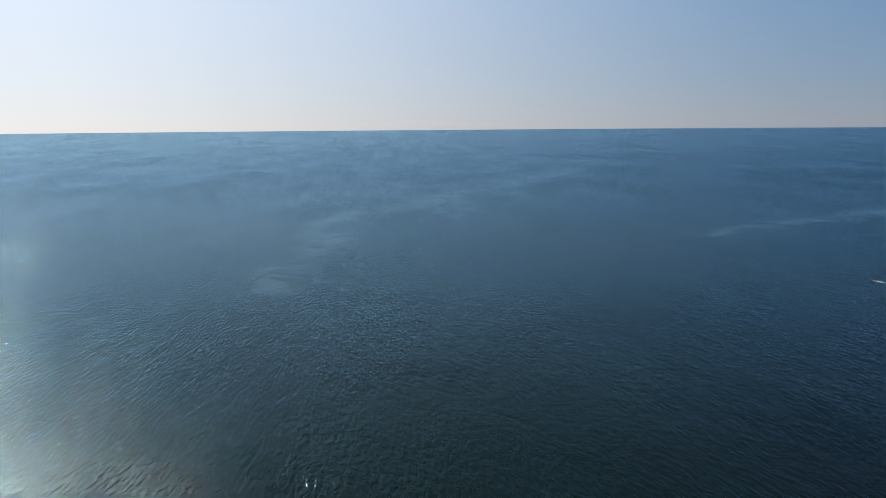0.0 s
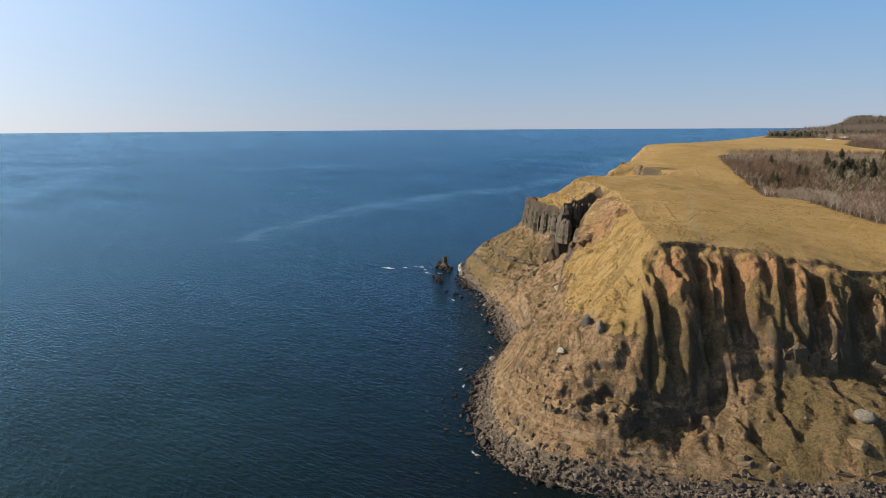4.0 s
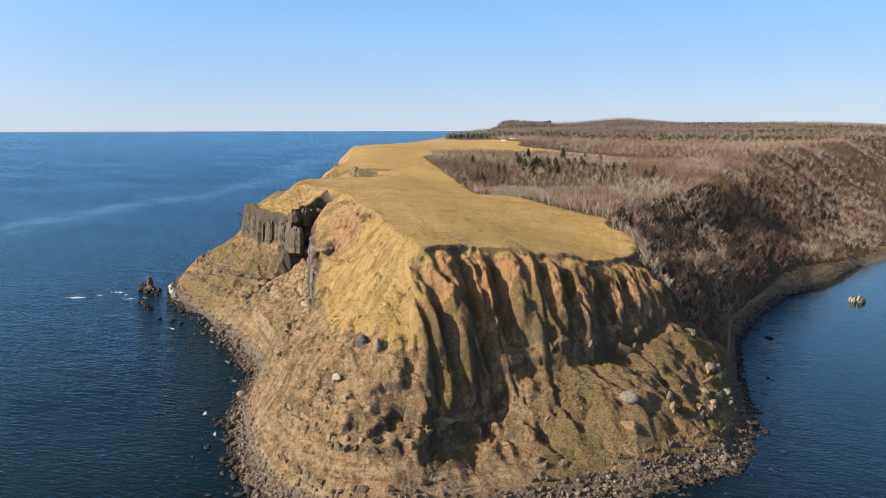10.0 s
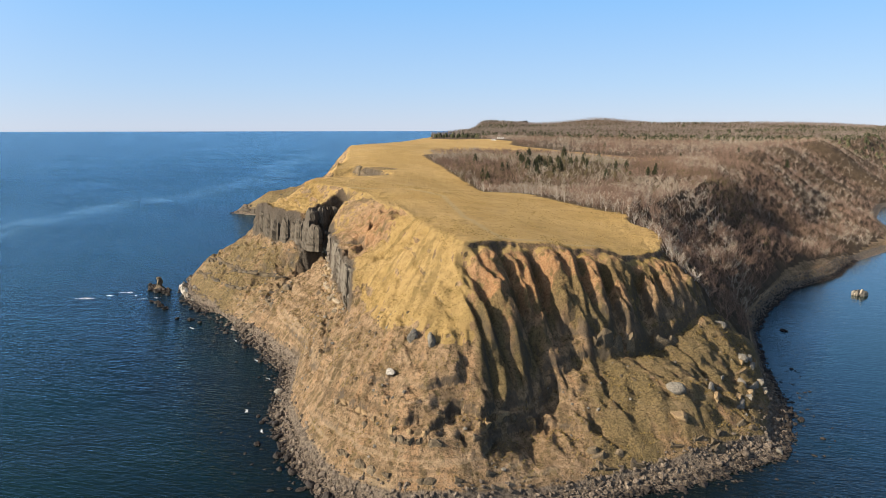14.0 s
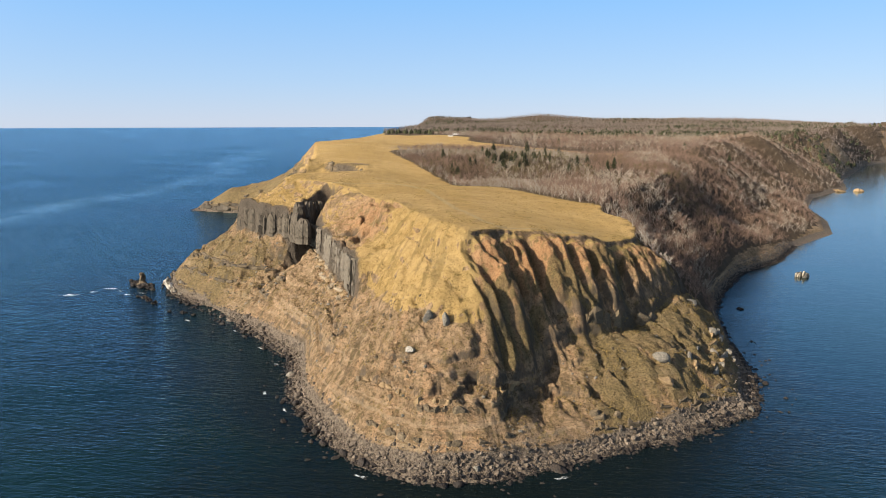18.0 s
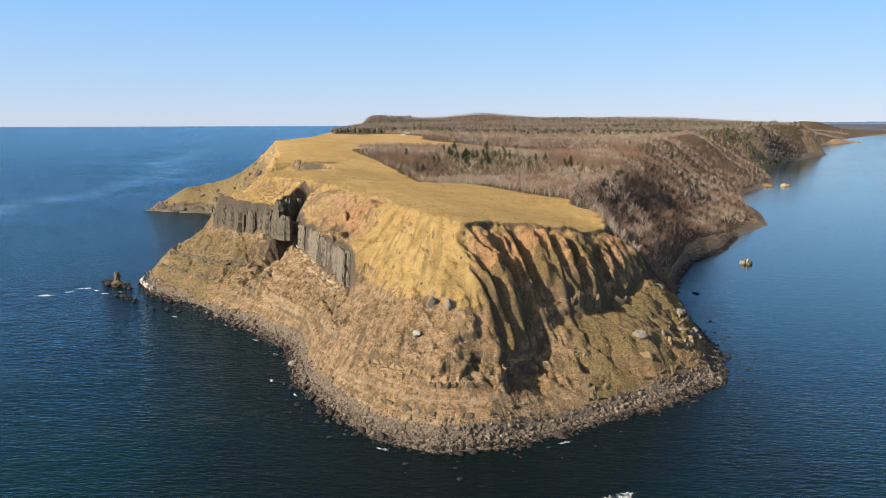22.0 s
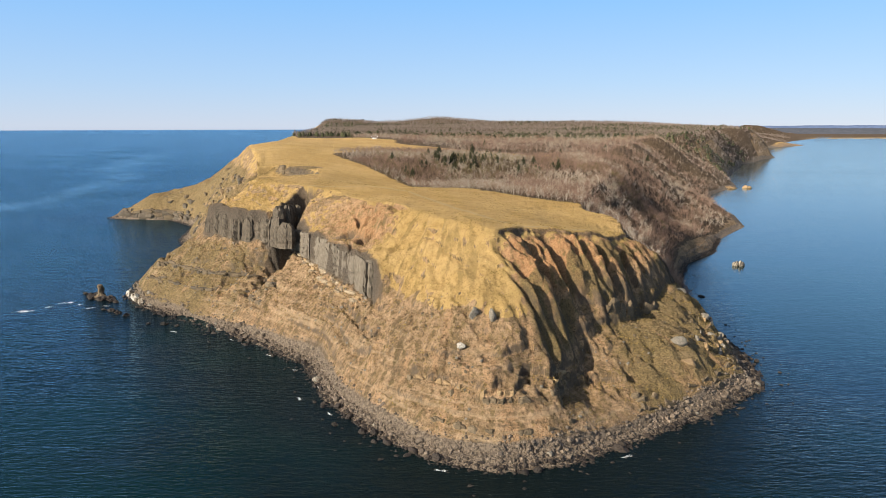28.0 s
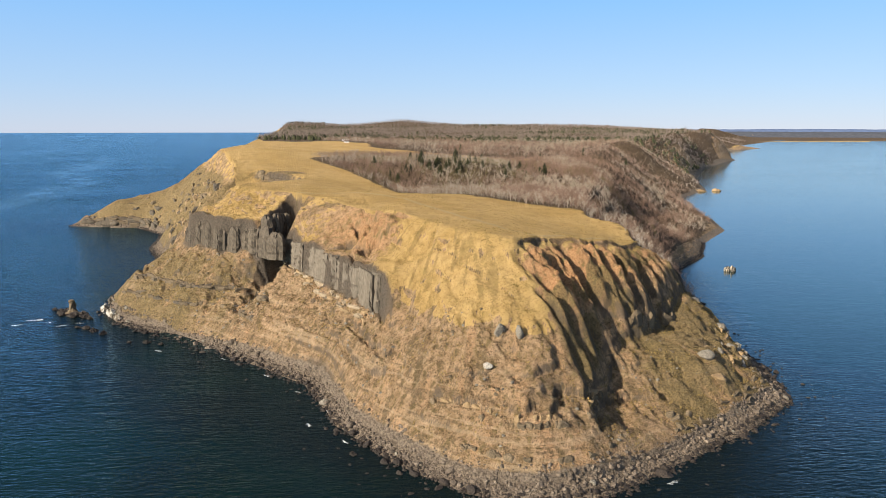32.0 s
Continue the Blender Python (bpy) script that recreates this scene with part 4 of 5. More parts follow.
def islet(x, y, size, turn, layers, label, pale=None):
    """A tilted block of bedded rock standing in the bay."""
    rng = np.random.RandomState(int(abs(x)))
    thing = tagged(new("sea_rock"), label, "rock")
    thing.location, thing.rotation_euler = (x, y, 0), (0, radians(14), turn)
    for k in range(layers):
        v, f = stone(300 + k, 2, (size[0] / 2 * rng.uniform(0.85, 1.05), size[1] / layers * 1.15, size[2] * rng.uniform(0.75, 1.0)), 6, 0.1)
        v[:, 1] += (k - (layers - 1) / 2) * size[1] / layers
        child("slab", raw_mesh("slab", v, f, (pale or ISLE) if k % 2 else (pale or BLOCK)), thing)


islet(202, 486, (9.5, 6.5, 4.2), 0.9, 5, "striped tan and grey rock islet in the bay")
islet(470, 1088, (20, 11, 4.5), 0.2, 3, "tan rock stump off the wooded shore", TAN)
islet(498, 1092, (10, 9, 5.5), 1.2, 2, "small tan rock islet off the wooded shore", TAN)
# the white-stained foot of the western point
for k, (x, y, z, r) in enumerate([(-199, 405, 2.4, 4.0), (-193, 397, 2.0, 3.6), (-187, 390, 1.4, 3.0), (-196, 408, 6.5, 3.6), (-188, 398, 5.0, 3.2)]):
    v, f = stone(330 + k, 3, (r * 0.8, r * 0.7, r * 1.0), 12, 0.3)
    ob = new("point_rock", raw_mesh("point_rock", v, f, STAINED if k < 3 else BASALT))
    ob.location = (x, y, z)
    tagged(ob, "white-stained rock at the foot of the western point", "rock", "rocks of the western point")

# dark ledges that crop out of the western flank
for k in range(84):
    f = rng.rand()
    level = 20.6 if k % 3 else 13.6
    x, y = to_level(-186 + 84 * f, 408 - 58 * f, level + rng.normal() * 0.35, 0.25, 0.38)
    bedrock("ledge_rock", x, y, (rng.uniform(1.4, 3.2), rng.uniform(0.7, 1.1), rng.uniform(0.7, 1.3)), 3000 + k, EARTHROCK if k % 4 else BASALT, "dark rock ledge cropping out of the grassy flank", "ledges of the western flank", 0.6)
# hard beds that stand out of the foot of the seaward slope
for k in range(44):
    f = rng.rand()
    level = (16.5, 15.0, 8.0)[k % 3]
    x, y = to_level(-34 + 62 * f, 216 - 6 * math.sin(f * 3.14), level, 0, 0.5)
    bedrock("outcrop", x, y, (rng.uniform(0.7, 1.6), rng.uniform(0.6, 1.0), rng.uniform(0.9, 1.8)), 4000 + k, EARTHROCK if k % 3 else TAN, "upright block of tan rock in the foot of the slope", "outcrops above the beach", 0.6)
# small tan bluffs at the seaward foot of the mound, grey buttresses in the scarp
for k in range(18):
    f = rng.rand()
    x, y = to_level(48 + 60 * f, 222 + 46 * f, rng.uniform(4.5, 8.0), -0.25, 0.3)
    bedrock("bluff_block", x, y, (rng.uniform(1.0, 2.4), rng.uniform(0.8, 1.3), rng.uniform(1.4, 2.6)), 4300 + k, EARTHROCK, "brown block of the little bluffs over the beach", "bluffs of the mound", 0.78)
for k, (x, y, w, h) in enumerate([(50, 273, 2.6, 4.5), (54, 276, 2.2, 5.0), (58, 280, 2.4, 4.0), (47, 271, 1.8, 3.2), (70, 292, 2.6, 4.2), (74, 296, 2.0, 3.6)]):
    bedrock("buttress", x, y, (w, 1.6, h), 4400 + k, EARTHROCK, "grey-brown rock buttress in the gullied scarp", "buttresses of the scarp", 0.62)

# pale slabs that stand out of the eastern side of the slip
for k in range(16):
    f = (k + rng.rand()) / 16
    x, y = to_level(97 + 7 * math.sin(f * 3.1), 264 + 48 * f, rng.uniform(6, 15), -0.3, 0.05)
    bedrock("pale_rock", x, y, (rng.uniform(1.6, 3.2), rng.uniform(0.7, 1.1), rng.uniform(1.0, 1.9)), 4500 + k, BLOCK if k % 3 else TAN, "pale grey rock standing out of the landslip", "rocks of the mound", 0.45)

# boulders of the beach, one by one
SHAPES = [stone(400 + k, 2, (1, rng.uniform(0.65, 0.95), rng.uniform(0.5, 0.8)), 6, 0.12) for k in range(8)]
BOULDER = [raw_mesh("beach_boulder", v, f, m) for m in (SHINGLE, BLOCK, WETROCK) for v, f in SHAPES]
p, inward = along_shore(290, rng, 14, 28)
off = rng.uniform(-4, 7, 290)
p = p + inward * off[:, None]
z = height_at(p[:, 0], p[:, 1])
for k in range(290):
    r = 0.6 + 1.5 * rng.rand() ** 2.6
    wet = off[k] < 1.6
    ob = new("beach_boulder", BOULDER[(16 if wet else (0 if rng.rand() < 0.88 else 8)) + rng.randint(8)])
    ob.location = (p[k, 0], p[k, 1], max(z[k], -0.5) + r * 0.15)
    ob.rotation_euler[2] = rng.uniform(0, 6.28)
    ob.scale = (r, r, r)
    tagged(ob, "dark wet boulder in the shallows" if wet else "rough brown boulder on the stony beach", "boulder", "boulders along the shore")
# the rest of the shingle
SMALL = [stone(500 + k, 1, (1, rng.uniform(0.65, 0.95), rng.uniform(0.5, 0.85)), 4, 0.2) for k in range(10)]
n = 15000
p, inward = along_shore(n, rng, 8, 34)
off = rng.uniform(-1.5, 7.8, n) + rng.normal(size=n) * 1.0
p = p + inward * off[:, None]
z = height_at(p[:, 0], p[:, 1])
size = 0.28 + 0.75 * rng.rand(n) ** 2.5
ok = (z > -0.5) & (z < 7)
rows = np.stack([p[:, 0], p[:, 1], z + size * 0.2, size, rng.uniform(0, 6.28, n), rng.randint(0, 10, n)], -1)
wet = off < 2.4
tagged(scatter("shingle", SMALL, rows[ok & ~wet], SHINGLE), "brown shingle and rubble along the shore", "shingle", kind="stuff")
tagged(scatter("wet_shingle", SMALL, rows[ok & wet], WETROCK), "dark wet stones at the waterline", "shingle", kind="stuff")
# weed-dark stones under and off the waterline
n = 700
p, inward = along_shore(n, rng, 13, 29)
p = p - inward * (1 + 16 * rng.rand(n, 1) ** 2.2)
size = 0.3 + 0.9 * rng.rand(n) ** 3
rows = np.stack([p[:, 0], p[:, 1], -0.25 + 0 * size, size, rng.uniform(0, 6.28, n), rng.randint(0, 10, n)], -1)
tagged(scatter("sunken_stones", SMALL, rows, WETROCK), "dark weedy stones awash off the shore", "stones", kind="stuff")
# loose rock on the bare faces
n = 22000
p = np.stack([rng.uniform(-205, 112, n), rng.uniform(198, 440, n)], -1)
zz, inf = land(p[:, 0], p[:, 1])
lumpy = grain(p[:, 0], p[:, 1], 14, 2, 31)
ok = (inf["mid"] > 0.3) & (zz > 3) & (lumpy > 0.0) & (zz < 40) & (inf["scar"] < 0.12) & (rng.rand(n) > 0.8 * ease(p[:, 0] + 0.3 * p[:, 1], 100, 125))
p, zz = p[ok], zz[ok]
n = len(p)
size = 0.2 + 0.8 * rng.rand(n) ** 5
rows = np.stack([p[:, 0], p[:, 1], zz + size * 0.1, size, rng.uniform(0, 6.28, n), rng.randint(0, 10, n)], -1)
pick = rng.rand(n)
tagged(scatter("scree", SMALL, rows[pick < 0.55], EARTHROCK), "brown rubble lying on the eroded slopes", "scree", kind="stuff")
tagged(scatter("grey_scree", SMALL, rows[pick >= 0.55], BLOCK), "grey stones poking out of the slopes", "scree", kind="stuff")


# ---------------- foam ----------------
def foam(x, y, length, breadth, turn, seed):
    """A thin ragged patch of white water."""
    rng = np.random.RandomState(seed)
    k = 22
    ang = np.linspace(0, 2 * np.pi, k, endpoint=False)
    rim = 1 + 0.3 * rng.normal(size=k)
    pts = [(0, 0, 0)]
    for f in (0.45, 0.75, 1.0):
        pts += [(math.cos(a) * length * r * f, math.sin(a) * breadth * r * f, 0) for a, r in zip(ang, rim)]
    faces = [(0, 1 + j, 1 + (j + 1) % k) for j in range(k)]
    for q in range(2):
        for j in range(k):
            a, b = 1 + q * k + j, 1 + q * k + (j + 1) % k
            faces += [(a, b + k, b), (a, a + k, b + k)]
    me = raw_mesh("foam", pts, faces, FOAM)
    at = me.attributes.new("edge", "FLOAT", "POINT")
    at.data.foreach_set("value", np.array([1.0] + [0.75] * k + [0.4] * k + [-0.5] * k, np.float32))
    ob = new("foam", me)
    ob.location, ob.rotation_euler[2] = (x, y, 0.12), turn
    tagged(ob, "patch of white surf on the dark water", "foam", "surf round the headland", kind="stuff")


for k, (x, y, a, b, t) in enumerate([(-245, 377, 7.0, 2.6, 0.1), (-231, 395, 5.0, 2.0, 0.2), (-236, 386, 3.6, 1.2, 0.3), (-150, 337, 3.2, 0.9, -0.5), (-95, 300, 3.0, 0.9, -0.7), (-222, 390, 2.6, 1.1, 0.3), (-212, 383, 3.8, 1.0, 0.5), (-206, 387, 3.0, 1.0, 0.2),
                                     (48, 172, 4.6, 1.8, 0.6), (43, 170, 3.0, 1.6, 0.9), (-67, 262, 3.0, 0.9, -1.2), (-80, 281, 2.6, 0.8, -0.6), (-73, 251, 2.8, 0.9, -0.9), (-60, 237, 2.2, 0.7, -1.0),
                                     (-118, 323, 3.0, 0.6, -0.7), (-22, 196, 2.6, 0.7, -0.3), (36, 203, 2.8, 0.7, 0.5), (-195, 401, 3.0, 0.9, 1.2), (-366, 772, 6.0, 1.2, 0.2)]):
    foam(x, y, a * 1.15, b * 1.2, t, 60 + k)

# ---------------- woods ----------------
def tube(points, radii, sides):
    """A tapered tube along points."""
    pts = np.asarray(points, float)
    verts, faces = [], []
    for k, (q, r) in enumerate(zip(pts, radii)):
        d = pts[min(k + 1, len(pts) - 1)] - pts[max(k - 1, 0)]
        d = d / (np.linalg.norm(d) + 1e-9)
        a = np.cross(d, (0.3, 0.9, 0.1))
        a /= np.linalg.norm(a) + 1e-9
        b = np.cross(d, a)
        for j in range(sides):
            t = 2 * math.pi * j / sides
            verts.append(q + r * (math.cos(t) * a + math.sin(t) * b))
    for k in range(len(pts) - 1):
        for j in range(sides):
            p, q = k * sides + j, k * sides + (j + 1) % sides
            faces += [(p, q, q + sides), (p, q + sides, p + sides)]
    return verts, faces


def bare_tree(seed, height, spread, limbs, twigs, sides=4, twig_width=0.07, apart=False):
    """Trunk, limbs and twigs of a leafless tree, as three pairs of corners and triangles."""
    rng = np.random.RandomState(seed)
    lean = rng.normal(size=2) * 0.10
    axis = [np.array((lean[0] * h * h * height + 0.12 * rng.normal(), lean[1] * h * h * height + 0.12 * rng.normal(), h * height)) for h in (0, 0.3, 0.6, 1.0)]
    axis[0] = np.array((0, 0, -0.4))
    trunk = tube(axis, [0.15 * height / 7, 0.11 * height / 7, 0.07 * height / 7, 0.02], sides)
    lv, lf, ends, single = [], [], [], []
    for k in range(limbs):
        h = rng.uniform(0.08, 0.85)
        base = np.array([np.interp(h, (0, 0.3, 0.6, 1), [a[j] for a in axis]) for j in range(3)])
        t = rng.uniform(0, 2 * math.pi)
        ln = spread * rng.uniform(0.65, 1.15) * (1.15 - 0.5 * h)
        way = np.array((math.cos(t), math.sin(t), rng.uniform(0.45, 1.3)))
        way *= 1.25 / np.linalg.norm(way)
        m1, m2 = base + way * ln * 0.5, base + way * ln + np.array((0, 0, 0.25 * ln))
        v, f = tube([base, m1, m2], [0.055 * height / 7, 0.04 * height / 7, 0.015], 3)
        lf += [tuple(i + len(lv) for i in q) for q in f]
        lv += v
        single.append((v, f))
        ends += [(base, m1, m2)]
    tv, tf = [], []
    for k in range(twigs):
        base, m1, m2 = ends[rng.randint(len(ends))]
        h = rng.rand()
        q = m1 + (m2 - m1) * h if rng.rand() < 0.75 else base + (m1 - base) * h
        way = rng.normal(size=3) + np.array((0, 0, 0.35))
        way /= np.linalg.norm(way)
        ln = rng.uniform(0.5, 1.25) * height / 7
        side = np.cross(way, rng.normal(size=3))
        side *= twig_width * rng.uniform(0.7, 1.4) / (np.linalg.norm(side) + 1e-9)
        tf.append((len(tv), len(tv) + 1, len(tv) + 2))
        tv += [q - side, q + side, q + way * ln]
    if apart:
        return trunk, single, (tv, tf)
    return trunk, (lv, lf), (tv, tf)


def joined(pieces):
    vs, fs, n = [], [], 0
    for v, f in pieces:
        vs.append(np.asarray(v, float))
        fs.append(np.asarray(f, int) + n)
        n += len(v)
    return np.concatenate(vs), np.concatenate(fs)


def in_wood(x, y):
    return within(x, y, WOOD)


# the first rows of the wood, tree by tree
KINDS = []
for k in range(7):
    trunk, limbs, twigs = bare_tree(700 + k, 4.2 + 0.5 * (k % 3), 2.7, 9, 190, apart=True)
    pale = k < 4
    KINDS.append((raw_mesh("trunk", *trunk, BIRCH if pale else BARK), [raw_mesh("limb", v, f, BIRCH if pale else BARK) for v, f in limbs], raw_mesh("crown", *twigs, PALETWIG if pale else TWIG), pale))
rng = np.random.RandomState(21)
EDGE = [(86, 326), (76, 338), (69, 360), (62, 376), (50, 392), (30, 418), (10, 446), (-14, 492), (-40, 528), (-65, 558), (-90, 604)]
seg = np.array(EDGE, float)
d = np.diff(seg, axis=0)
ln = np.hypot(d[:, 0], d[:, 1])
taken = []
for _ in range(6000):
    if len(taken) >= 285:
        break
    i = rng.choice(len(ln), p=ln / ln.sum())
    q = seg[i] + d[i] * rng.rand() + np.array((-d[i, 1], d[i, 0])) / ln[i] * -rng.uniform(-0.5, 10)
    if all((q[0] - o[0]) ** 2 + (q[1] - o[1]) ** 2 > 1.9 ** 2 for o in taken):
        taken.append(q)
taken = np.array(taken)
z = height_at(taken[:, 0], taken[:, 1])
for k, q in enumerate(taken):
    white = q[1] < 560 and rng.rand() < 0.6
    trunk, limbs, twigs, pale = KINDS[rng.randint(0, 4) if white else rng.randint(4, 7)]
    tree = tagged(new("bare_tree"), "leafless white-barked birch at the edge of the grass" if white else "leafless grey tree at the edge of the wood", "tree", "trees along the edge of the wood")
    tree.location = (q[0], q[1], z[k])
    tree.rotation_euler[2] = rng.uniform(0, 6.28)
    r = rng.uniform(0.6, 1.2)
    tree.scale = (r, r, r)
    child("trunk", trunk, tree)
    for limb in limbs:
        child("limb", limb, tree)
    tagged(child("crown", twigs, tree), kind="stuff")


def stand(name, count, box, spacing, shapes, material, size, label, test=None, seed=1):
    """A wood of many trees joined into one mesh."""
    rng = np.random.RandomState(seed)
    nx, ny = int((box[2] - box[0]) / spacing), int((box[3] - box[1]) / spacing)
    gx, gy = np.meshgrid(np.arange(nx), np.arange(ny), indexing="ij")
    x = box[0] + (gx + rng.uniform(-0.1, 1.1, gx.shape)) * spacing
    y = box[1] + (gy + rng.uniform(-0.1, 1.1, gy.shape)) * spacing
    x, y = x.ravel(), y.ravel()
    ok = in_wood(x, y)
    if test is not None:
        ok &= test(x, y)
    ok &= grain(x, y, 40, 3, 41) > -0.75
    x, y = x[ok], y[ok]
    z = height_at(x, y)
    ok = (z - sea_level(x, y) > 2.6) & (np.hypot(x - 20, y - 30) < 4750)
    x, y, z = x[ok], y[ok], z[ok]
    if len(x) > count:
        pick = rng.permutation(len(x))[:count]
        x, y, z = x[pick], y[pick], z[pick]
    n = len(x)
    s = size * rng.uniform(0.7, 1.2, n) * (1 + 0.2 * grain(x, y, 60, 2, 43))
    rows = np.stack([x, y, z, s, rng.uniform(0, 6.28, n), rng.randint(0, len(shapes), n)], -1)
    return tagged(scatter(name, shapes, rows, material), label, "wood", kind="stuff")


NEAR = [joined(bare_tree(800 + k, 4.6, 3.0, 7, 125, 3, 0.085)) for k in range(6)]
MIDDLE = [joined(bare_tree(820 + k, 5.6, 3.0, 5, 42, 3, 0.15)) for k in range(5)]
FAR = [joined((tube([(0, 0, -1), (0.2, 0, 4)], [0.2, 0.06], 3), bare_tree(840 + k, 6.0, 3.8, 4, 26, 3, 0.55)[2])) for k in range(5)]
clump = lambda x, y: grain(x, y, 45, 3, 47)
stand("near_wood", 4300, (-120, 318, 300, 760), 4.4, NEAR, TWIG, 1.0, "leafless brown wood on the headland", lambda x, y: clump(x, y) > -0.15, 1)
stand("pale_wood", 1700, (-120, 318, 300, 760), 5.2, NEAR, PALETWIG, 0.95, "pale leafless trees in the brown wood", lambda x, y: clump(x, y) < 0.15, 2)
stand("middle_wood", 6000, (-140, 760, 520, 1350), 7.0, MIDDLE, TWIG, 1.05, "leafless wood on the plateau", lambda x, y: clump(x, y) > -0.2, 3)
stand("middle_pale_wood", 2600, (-140, 760, 520, 1350), 9.0, MIDDLE, PALETWIG, 1.0, "pale leafless trees on the plateau", lambda x, y: clump(x, y) < 0.25, 4)
stand("olive_scrub", 1300, (-70, 500, 160, 680), 4.0, MIDDLE, OLIVE, 0.75, "olive scrub among the leafless trees", lambda x, y: grain(x, y, 22, 2, 53) > -0.05, 8)
# the two farthest woods carry haze in their twig colour
stand("far_wood", 18000, (-480, 1350, 1900, 3500), 13.5, FAR, HAZETWIG, 1.25, "distant leafless woods along the coast", None, 5)
stand("coast_wood", 5000, (-500, 3500, 4200, 4750), 34.0, FAR, HAZETWIG, 1.6, "woods on the far coast, paled in colour for haze", None, 7)


# ---------------- conifers ----------------
def conifer_parts(seed, height):
    rng = np.random.RandomState(seed)
    trunk = tube([(0, 0, -0.3), (0.05, 0, height * 0.5), (0, 0.05, height)], [0.22, 0.14, 0.03], 5)
    v, f = [], []
    tiers = 13
    for k in range(tiers):
        h = height * (0.14 + 0.84 * k / tiers)
        r = height * 0.34 * (1 - k / tiers) ** 0.7 + 0.3
        for j in range(11):
            t = 2 * math.pi * (j + rng.rand()) / 11
            ln = r * rng.uniform(0.6, 1.15)
            tip = np.array((math.cos(t) * ln, math.sin(t) * ln, h - 0.28 * ln + rng.uniform(-0.2, 0.2)))
            side = np.array((-math.sin(t), math.cos(t), 0)) * ln * 0.32
            root = np.array((0, 0, h + 0.35))
            n = len(v)
            v += [root, tip * 0.6 + root * 0.4 + side, tip, tip * 0.6 + root * 0.4 - side, tip * 0.55 + root * 0.45 - np.array((0, 0, 0.3 + 0.12 * ln))]
            f += [(n, n + 1, n + 2), (n, n + 2, n + 3), (n + 1, n + 4, n + 2), (n + 4, n + 3, n + 2)]
    return raw_mesh("trunk", *trunk, BARK), raw_mesh("foliage", v, f, NEEDLE)


FIRS = [conifer_parts(900 + k, 9 + 1.5 * k) for k in range(3)]
rng = np.random.RandomState(31)
spots = [(18, 624)] + [(14 + 38 * rng.normal(), 598 + 20 * rng.normal()) for _ in range(40)]
spots += [(rng.uniform(-60, 260), rng.uniform(640, 900)) for _ in range(8)]
for k, (x, y) in enumerate(spots):
    if k and not in_wood(np.array([x]), np.array([y]))[0]:
        continue
    trunk, foliage = FIRS[2 if k == 0 else rng.randint(0, 3)]
    tree = tagged(new("conifer"), "dark green conifer among leafless trees", "tree", "conifers in the wood")
    tree.location = (x, y, float(height_at(x, y)[0]))
    r = 1.0 if k == 0 else rng.uniform(0.5, 0.95)
    tree.scale, tree.rotation_euler[2] = (r, r, r), rng.uniform(0, 6.28)
    child("trunk", trunk, tree)
    child("foliage", foliage, tree)
FARFIR = [(np.asarray(tube([(0, 0, 0), (0, 0, 3.5), (0, 0, 7)], [3.2, 3.0, 0.8], 6)[0]), np.asarray(tube([(0, 0, 0), (0, 0, 3.5), (0, 0, 7)], [3.2, 3.0, 0.8], 6)[1]))]
stand("far_conifers", 2600, (-430, 1000, 1400, 3300), 15.0, FARFIR, NEEDLE, 1.0, "dark belts of distant conifers", lambda x, y: grain(x * 0.5, y * 1.6, 190, 3, 51) > 0.3, 6)


# ---------------- far farmstead ----------------
WHITEWALL = stone_material("white_painted_wall", (0.72, 0.72, 0.70), (0.82, 0.82, 0.80), 0.05)
ROOF = stone_material("dull_metal_roof", (0.16, 0.12, 0.10), (0.24, 0.19, 0.16), 0.1)
GLASS = Mat("dark_window_glass", 0.1, 0.5).done((0.02, 0.025, 0.03))


def box(lo, hi):
    x0, y0, z0 = lo
    x1, y1, z1 = hi
    v = [(x0, y0, z0), (x1, y0, z0), (x1, y1, z0), (x0, y1, z0), (x0, y0, z1), (x1, y0, z1), (x1, y1, z1), (x0, y1, z1)]
    f = [(0, 2, 1), (0, 3, 2), (4, 5, 6), (4, 6, 7), (0, 1, 5), (0, 5, 4), (1, 2, 6), (1, 6, 5), (2, 3, 7), (2, 7, 6), (3, 0, 4), (3, 4, 7)]
    return v, f


def farmhouse(x, y, w, d, h, turn, label):
    thing = tagged(new("farmhouse"), label, "house")
    thing.location, thing.rotation_euler[2] = (x, y, float(height_at(x, y)[0])), turn
    child("walls", raw_mesh("walls", *box((-w / 2, -d / 2, -0.5), (w / 2, d / 2, h)), WHITEWALL), thing)
    e = 0.5
    v = [(-w / 2 - e, -d / 2 - e, h), (w / 2 + e, -d / 2 - e, h), (w / 2 + e, d / 2 + e, h), (-w / 2 - e, d / 2 + e, h), (-w / 2 - e, 0, h + 1.9), (w / 2 + e, 0, h + 1.9)]
    f = [(0, 1, 5), (0, 5, 4), (2, 3, 4), (2, 4, 5), (0, 4, 3), (1, 2, 5), (0, 2, 1), (0, 3, 2)]
    child("roof", raw_mesh("roof", v, f, ROOF), thing)
    for k in range(3):
        u = -w / 2 + (k + 0.5) * w / 3
        child("window", raw_mesh("window", *box((u - 0.6, -d / 2 - 0.05, 1.0), (u + 0.6, -d / 2 + 0.05, 2.2)), GLASS), thing)


farmhouse(-95, 985, 6, 4, 2.2, 0.15, "small white farm building on the distant pasture")
farmhouse(-103, 1110, 10, 5, 2.2, 0.1, "low dark-roofed farm building before the woods")

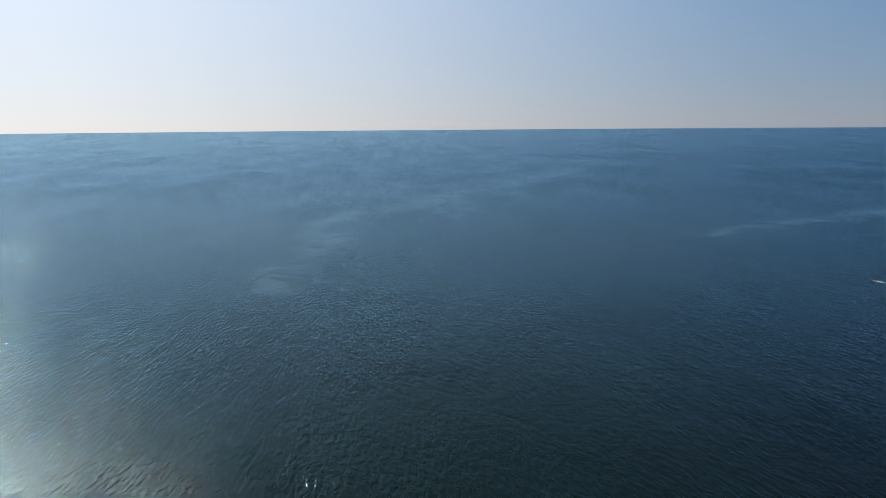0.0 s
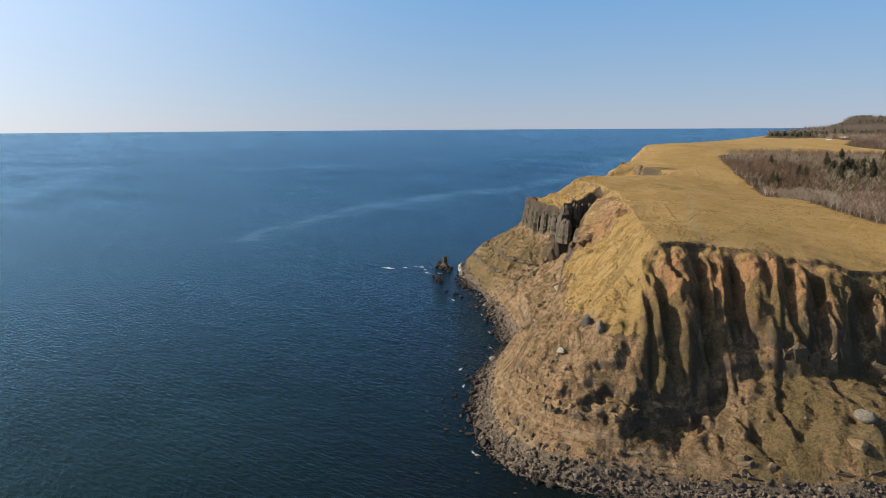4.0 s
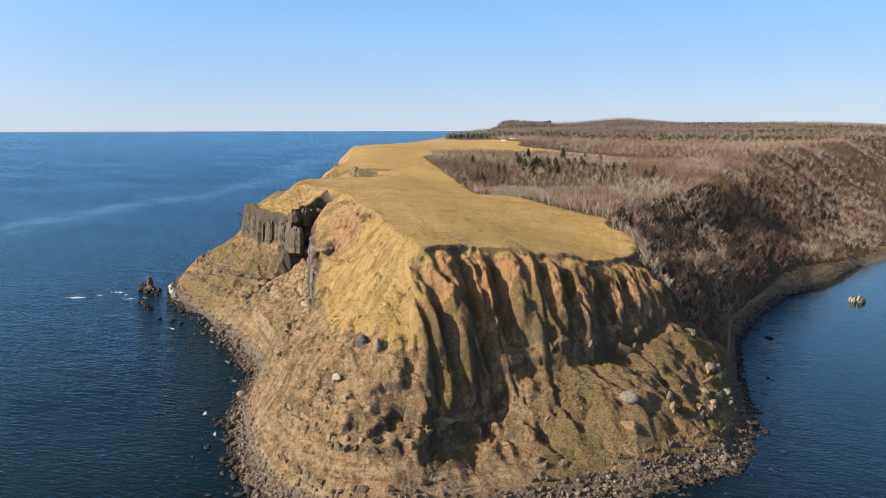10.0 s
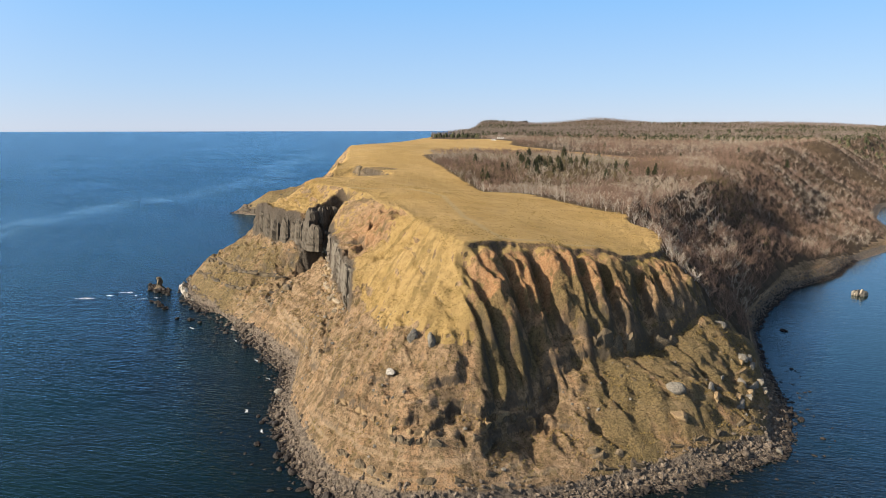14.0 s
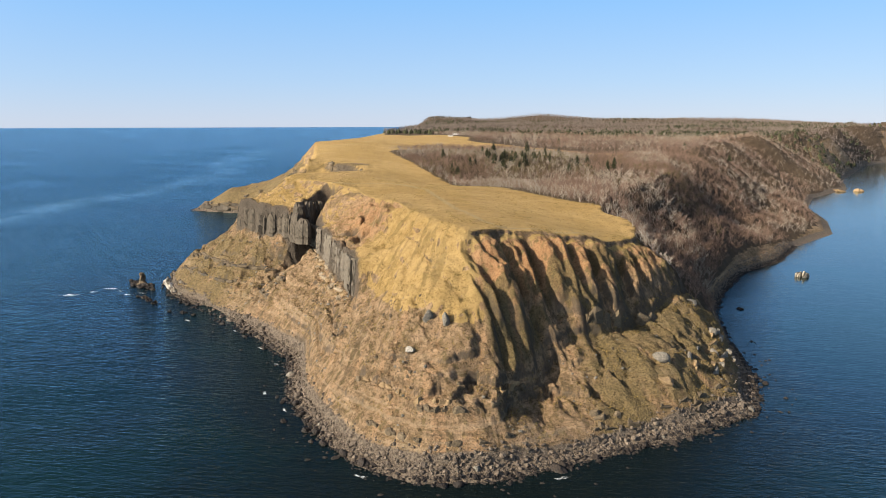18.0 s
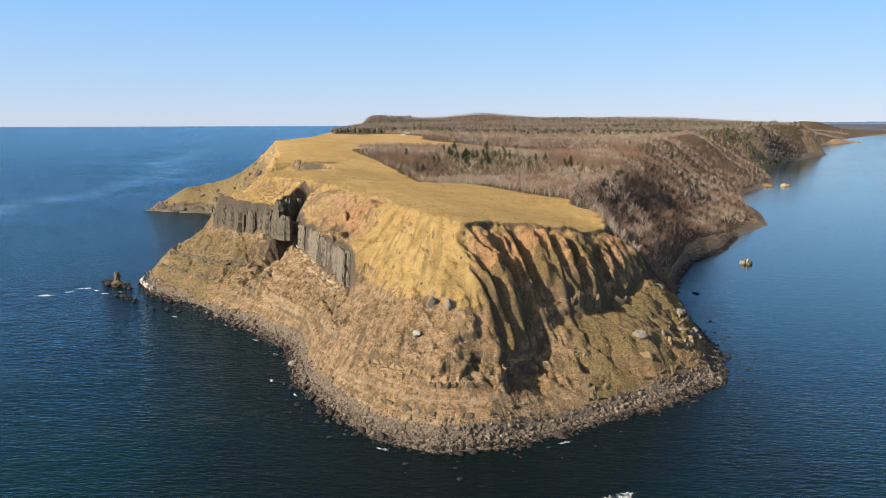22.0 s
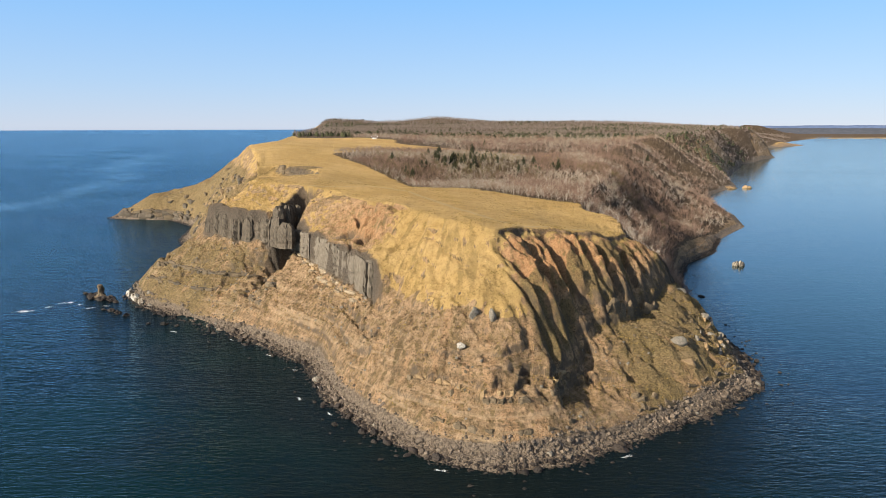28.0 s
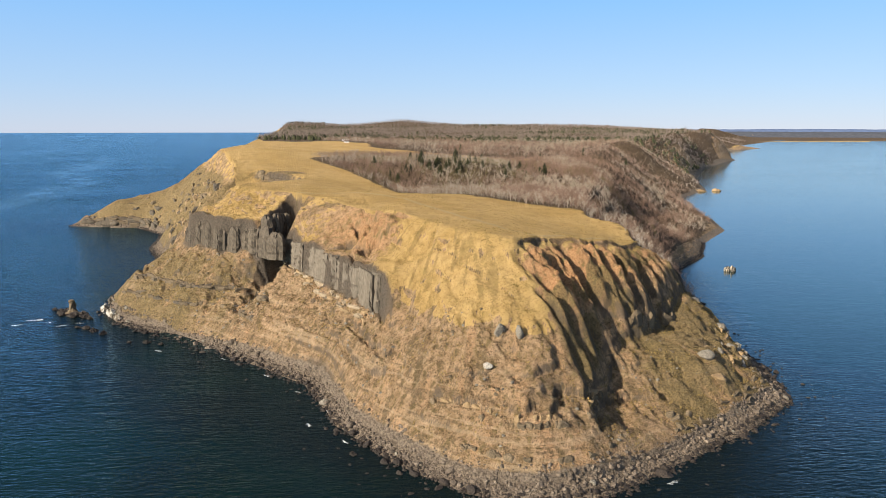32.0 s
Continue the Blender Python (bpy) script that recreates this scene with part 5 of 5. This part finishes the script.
# ---------------- grass tufts on the plateau and the slopes ----------------
def tuft(seed):
    rng = np.random.RandomState(seed)
    v, f = [], []
    for k in range(7):
        t = rng.uniform(0, 6.28)
        q = np.array((math.cos(t), math.sin(t), 0)) * 0.25
        w = np.array((-math.sin(t), math.cos(t), 0)) * 0.16
        tip = q * rng.uniform(1.5, 3.2) + np.array((0, 0, rng.uniform(0.35, 0.8)))
        n = len(v)
        v += [q - w, q + w, tip]
        f += [(n, n + 1, n + 2)]
    return np.array(v), np.array(f)


TUFTS = [tuft(950 + k) for k in range(6)]
rng = np.random.RandomState(41)
n = 60000
x, y = rng.uniform(-170, 112, n), rng.uniform(200, 470, n)
z, inf = land(x, y)
ok = (inf["ds"] > 9) & (inf["rock"] < 0.2) & ~within(x, y, WOOD) & (grain(x, y, 9, 3, 61) > 0.0) & (np.where(inf["high"], 0.35, 1.0) > rng.rand(n)) & (inf["scar"] < 0.35)
rows = np.stack([x, y, z - 0.05, rng.uniform(0.35, 0.75, n), rng.uniform(0, 6.28, n), rng.randint(0, 6, n)], -1)[ok]
tagged(scatter("grass_tufts", TUFTS, rows, TUFT), "dry yellow grass tufts on the slopes", "grass", kind="stuff")


# ---------------- the far side of the bay ----------------
def far_ridge(name, radius, first, last, low, high, depth, material, label, seed):
    """A long low range of hills on the horizon; angles counter-clockwise from +x."""
    n, rows = 260, 7
    ang = np.radians(np.linspace(first, last, n))
    crest = high + 5.0 * grain(ang * radius, ang * 0, 900, 4, seed) - 14 * ease(np.degrees(ang), last - 4, last)
    verts = []
    for j in range(rows):
        f = j / (rows - 1)
        rad = radius + depth * f + 12 * grain(ang * radius, ang * 0 + 50 * j, 90, 3, seed + 1)
        up = np.sin(f * np.pi * 0.5)
        verts.append(np.stack([20 + np.cos(ang) * rad, 30 + np.sin(ang) * rad, low + (crest - low) * up + 1.2 * up * grain(ang * radius, ang * 0 + 9 * j, 40, 3, seed + 2)], -1))
    faces = []
    for j in range(rows - 1):
        for i in range(n - 1):
            p = j * n + i
            faces += [(p, p + n, p + 1), (p + 1, p + n, p + n + 1)]
    tagged(new(name, raw_mesh(name, np.concatenate(verts), faces, material, True)), label, "hills", kind="structure")


# backdrop ranges; their blue and grey stand in for haze
far_ridge("backdrop_hills", 4560, 20, 70, 60, 99, 200, HAZEHILL, "low hills far across the bay, coloured blue for haze", 61)
far_ridge("backdrop_woods", 4300, 22, 67, 50, 86, 160, HAZEBELT, "belt of woods behind a far beach, greyed for haze", 65)
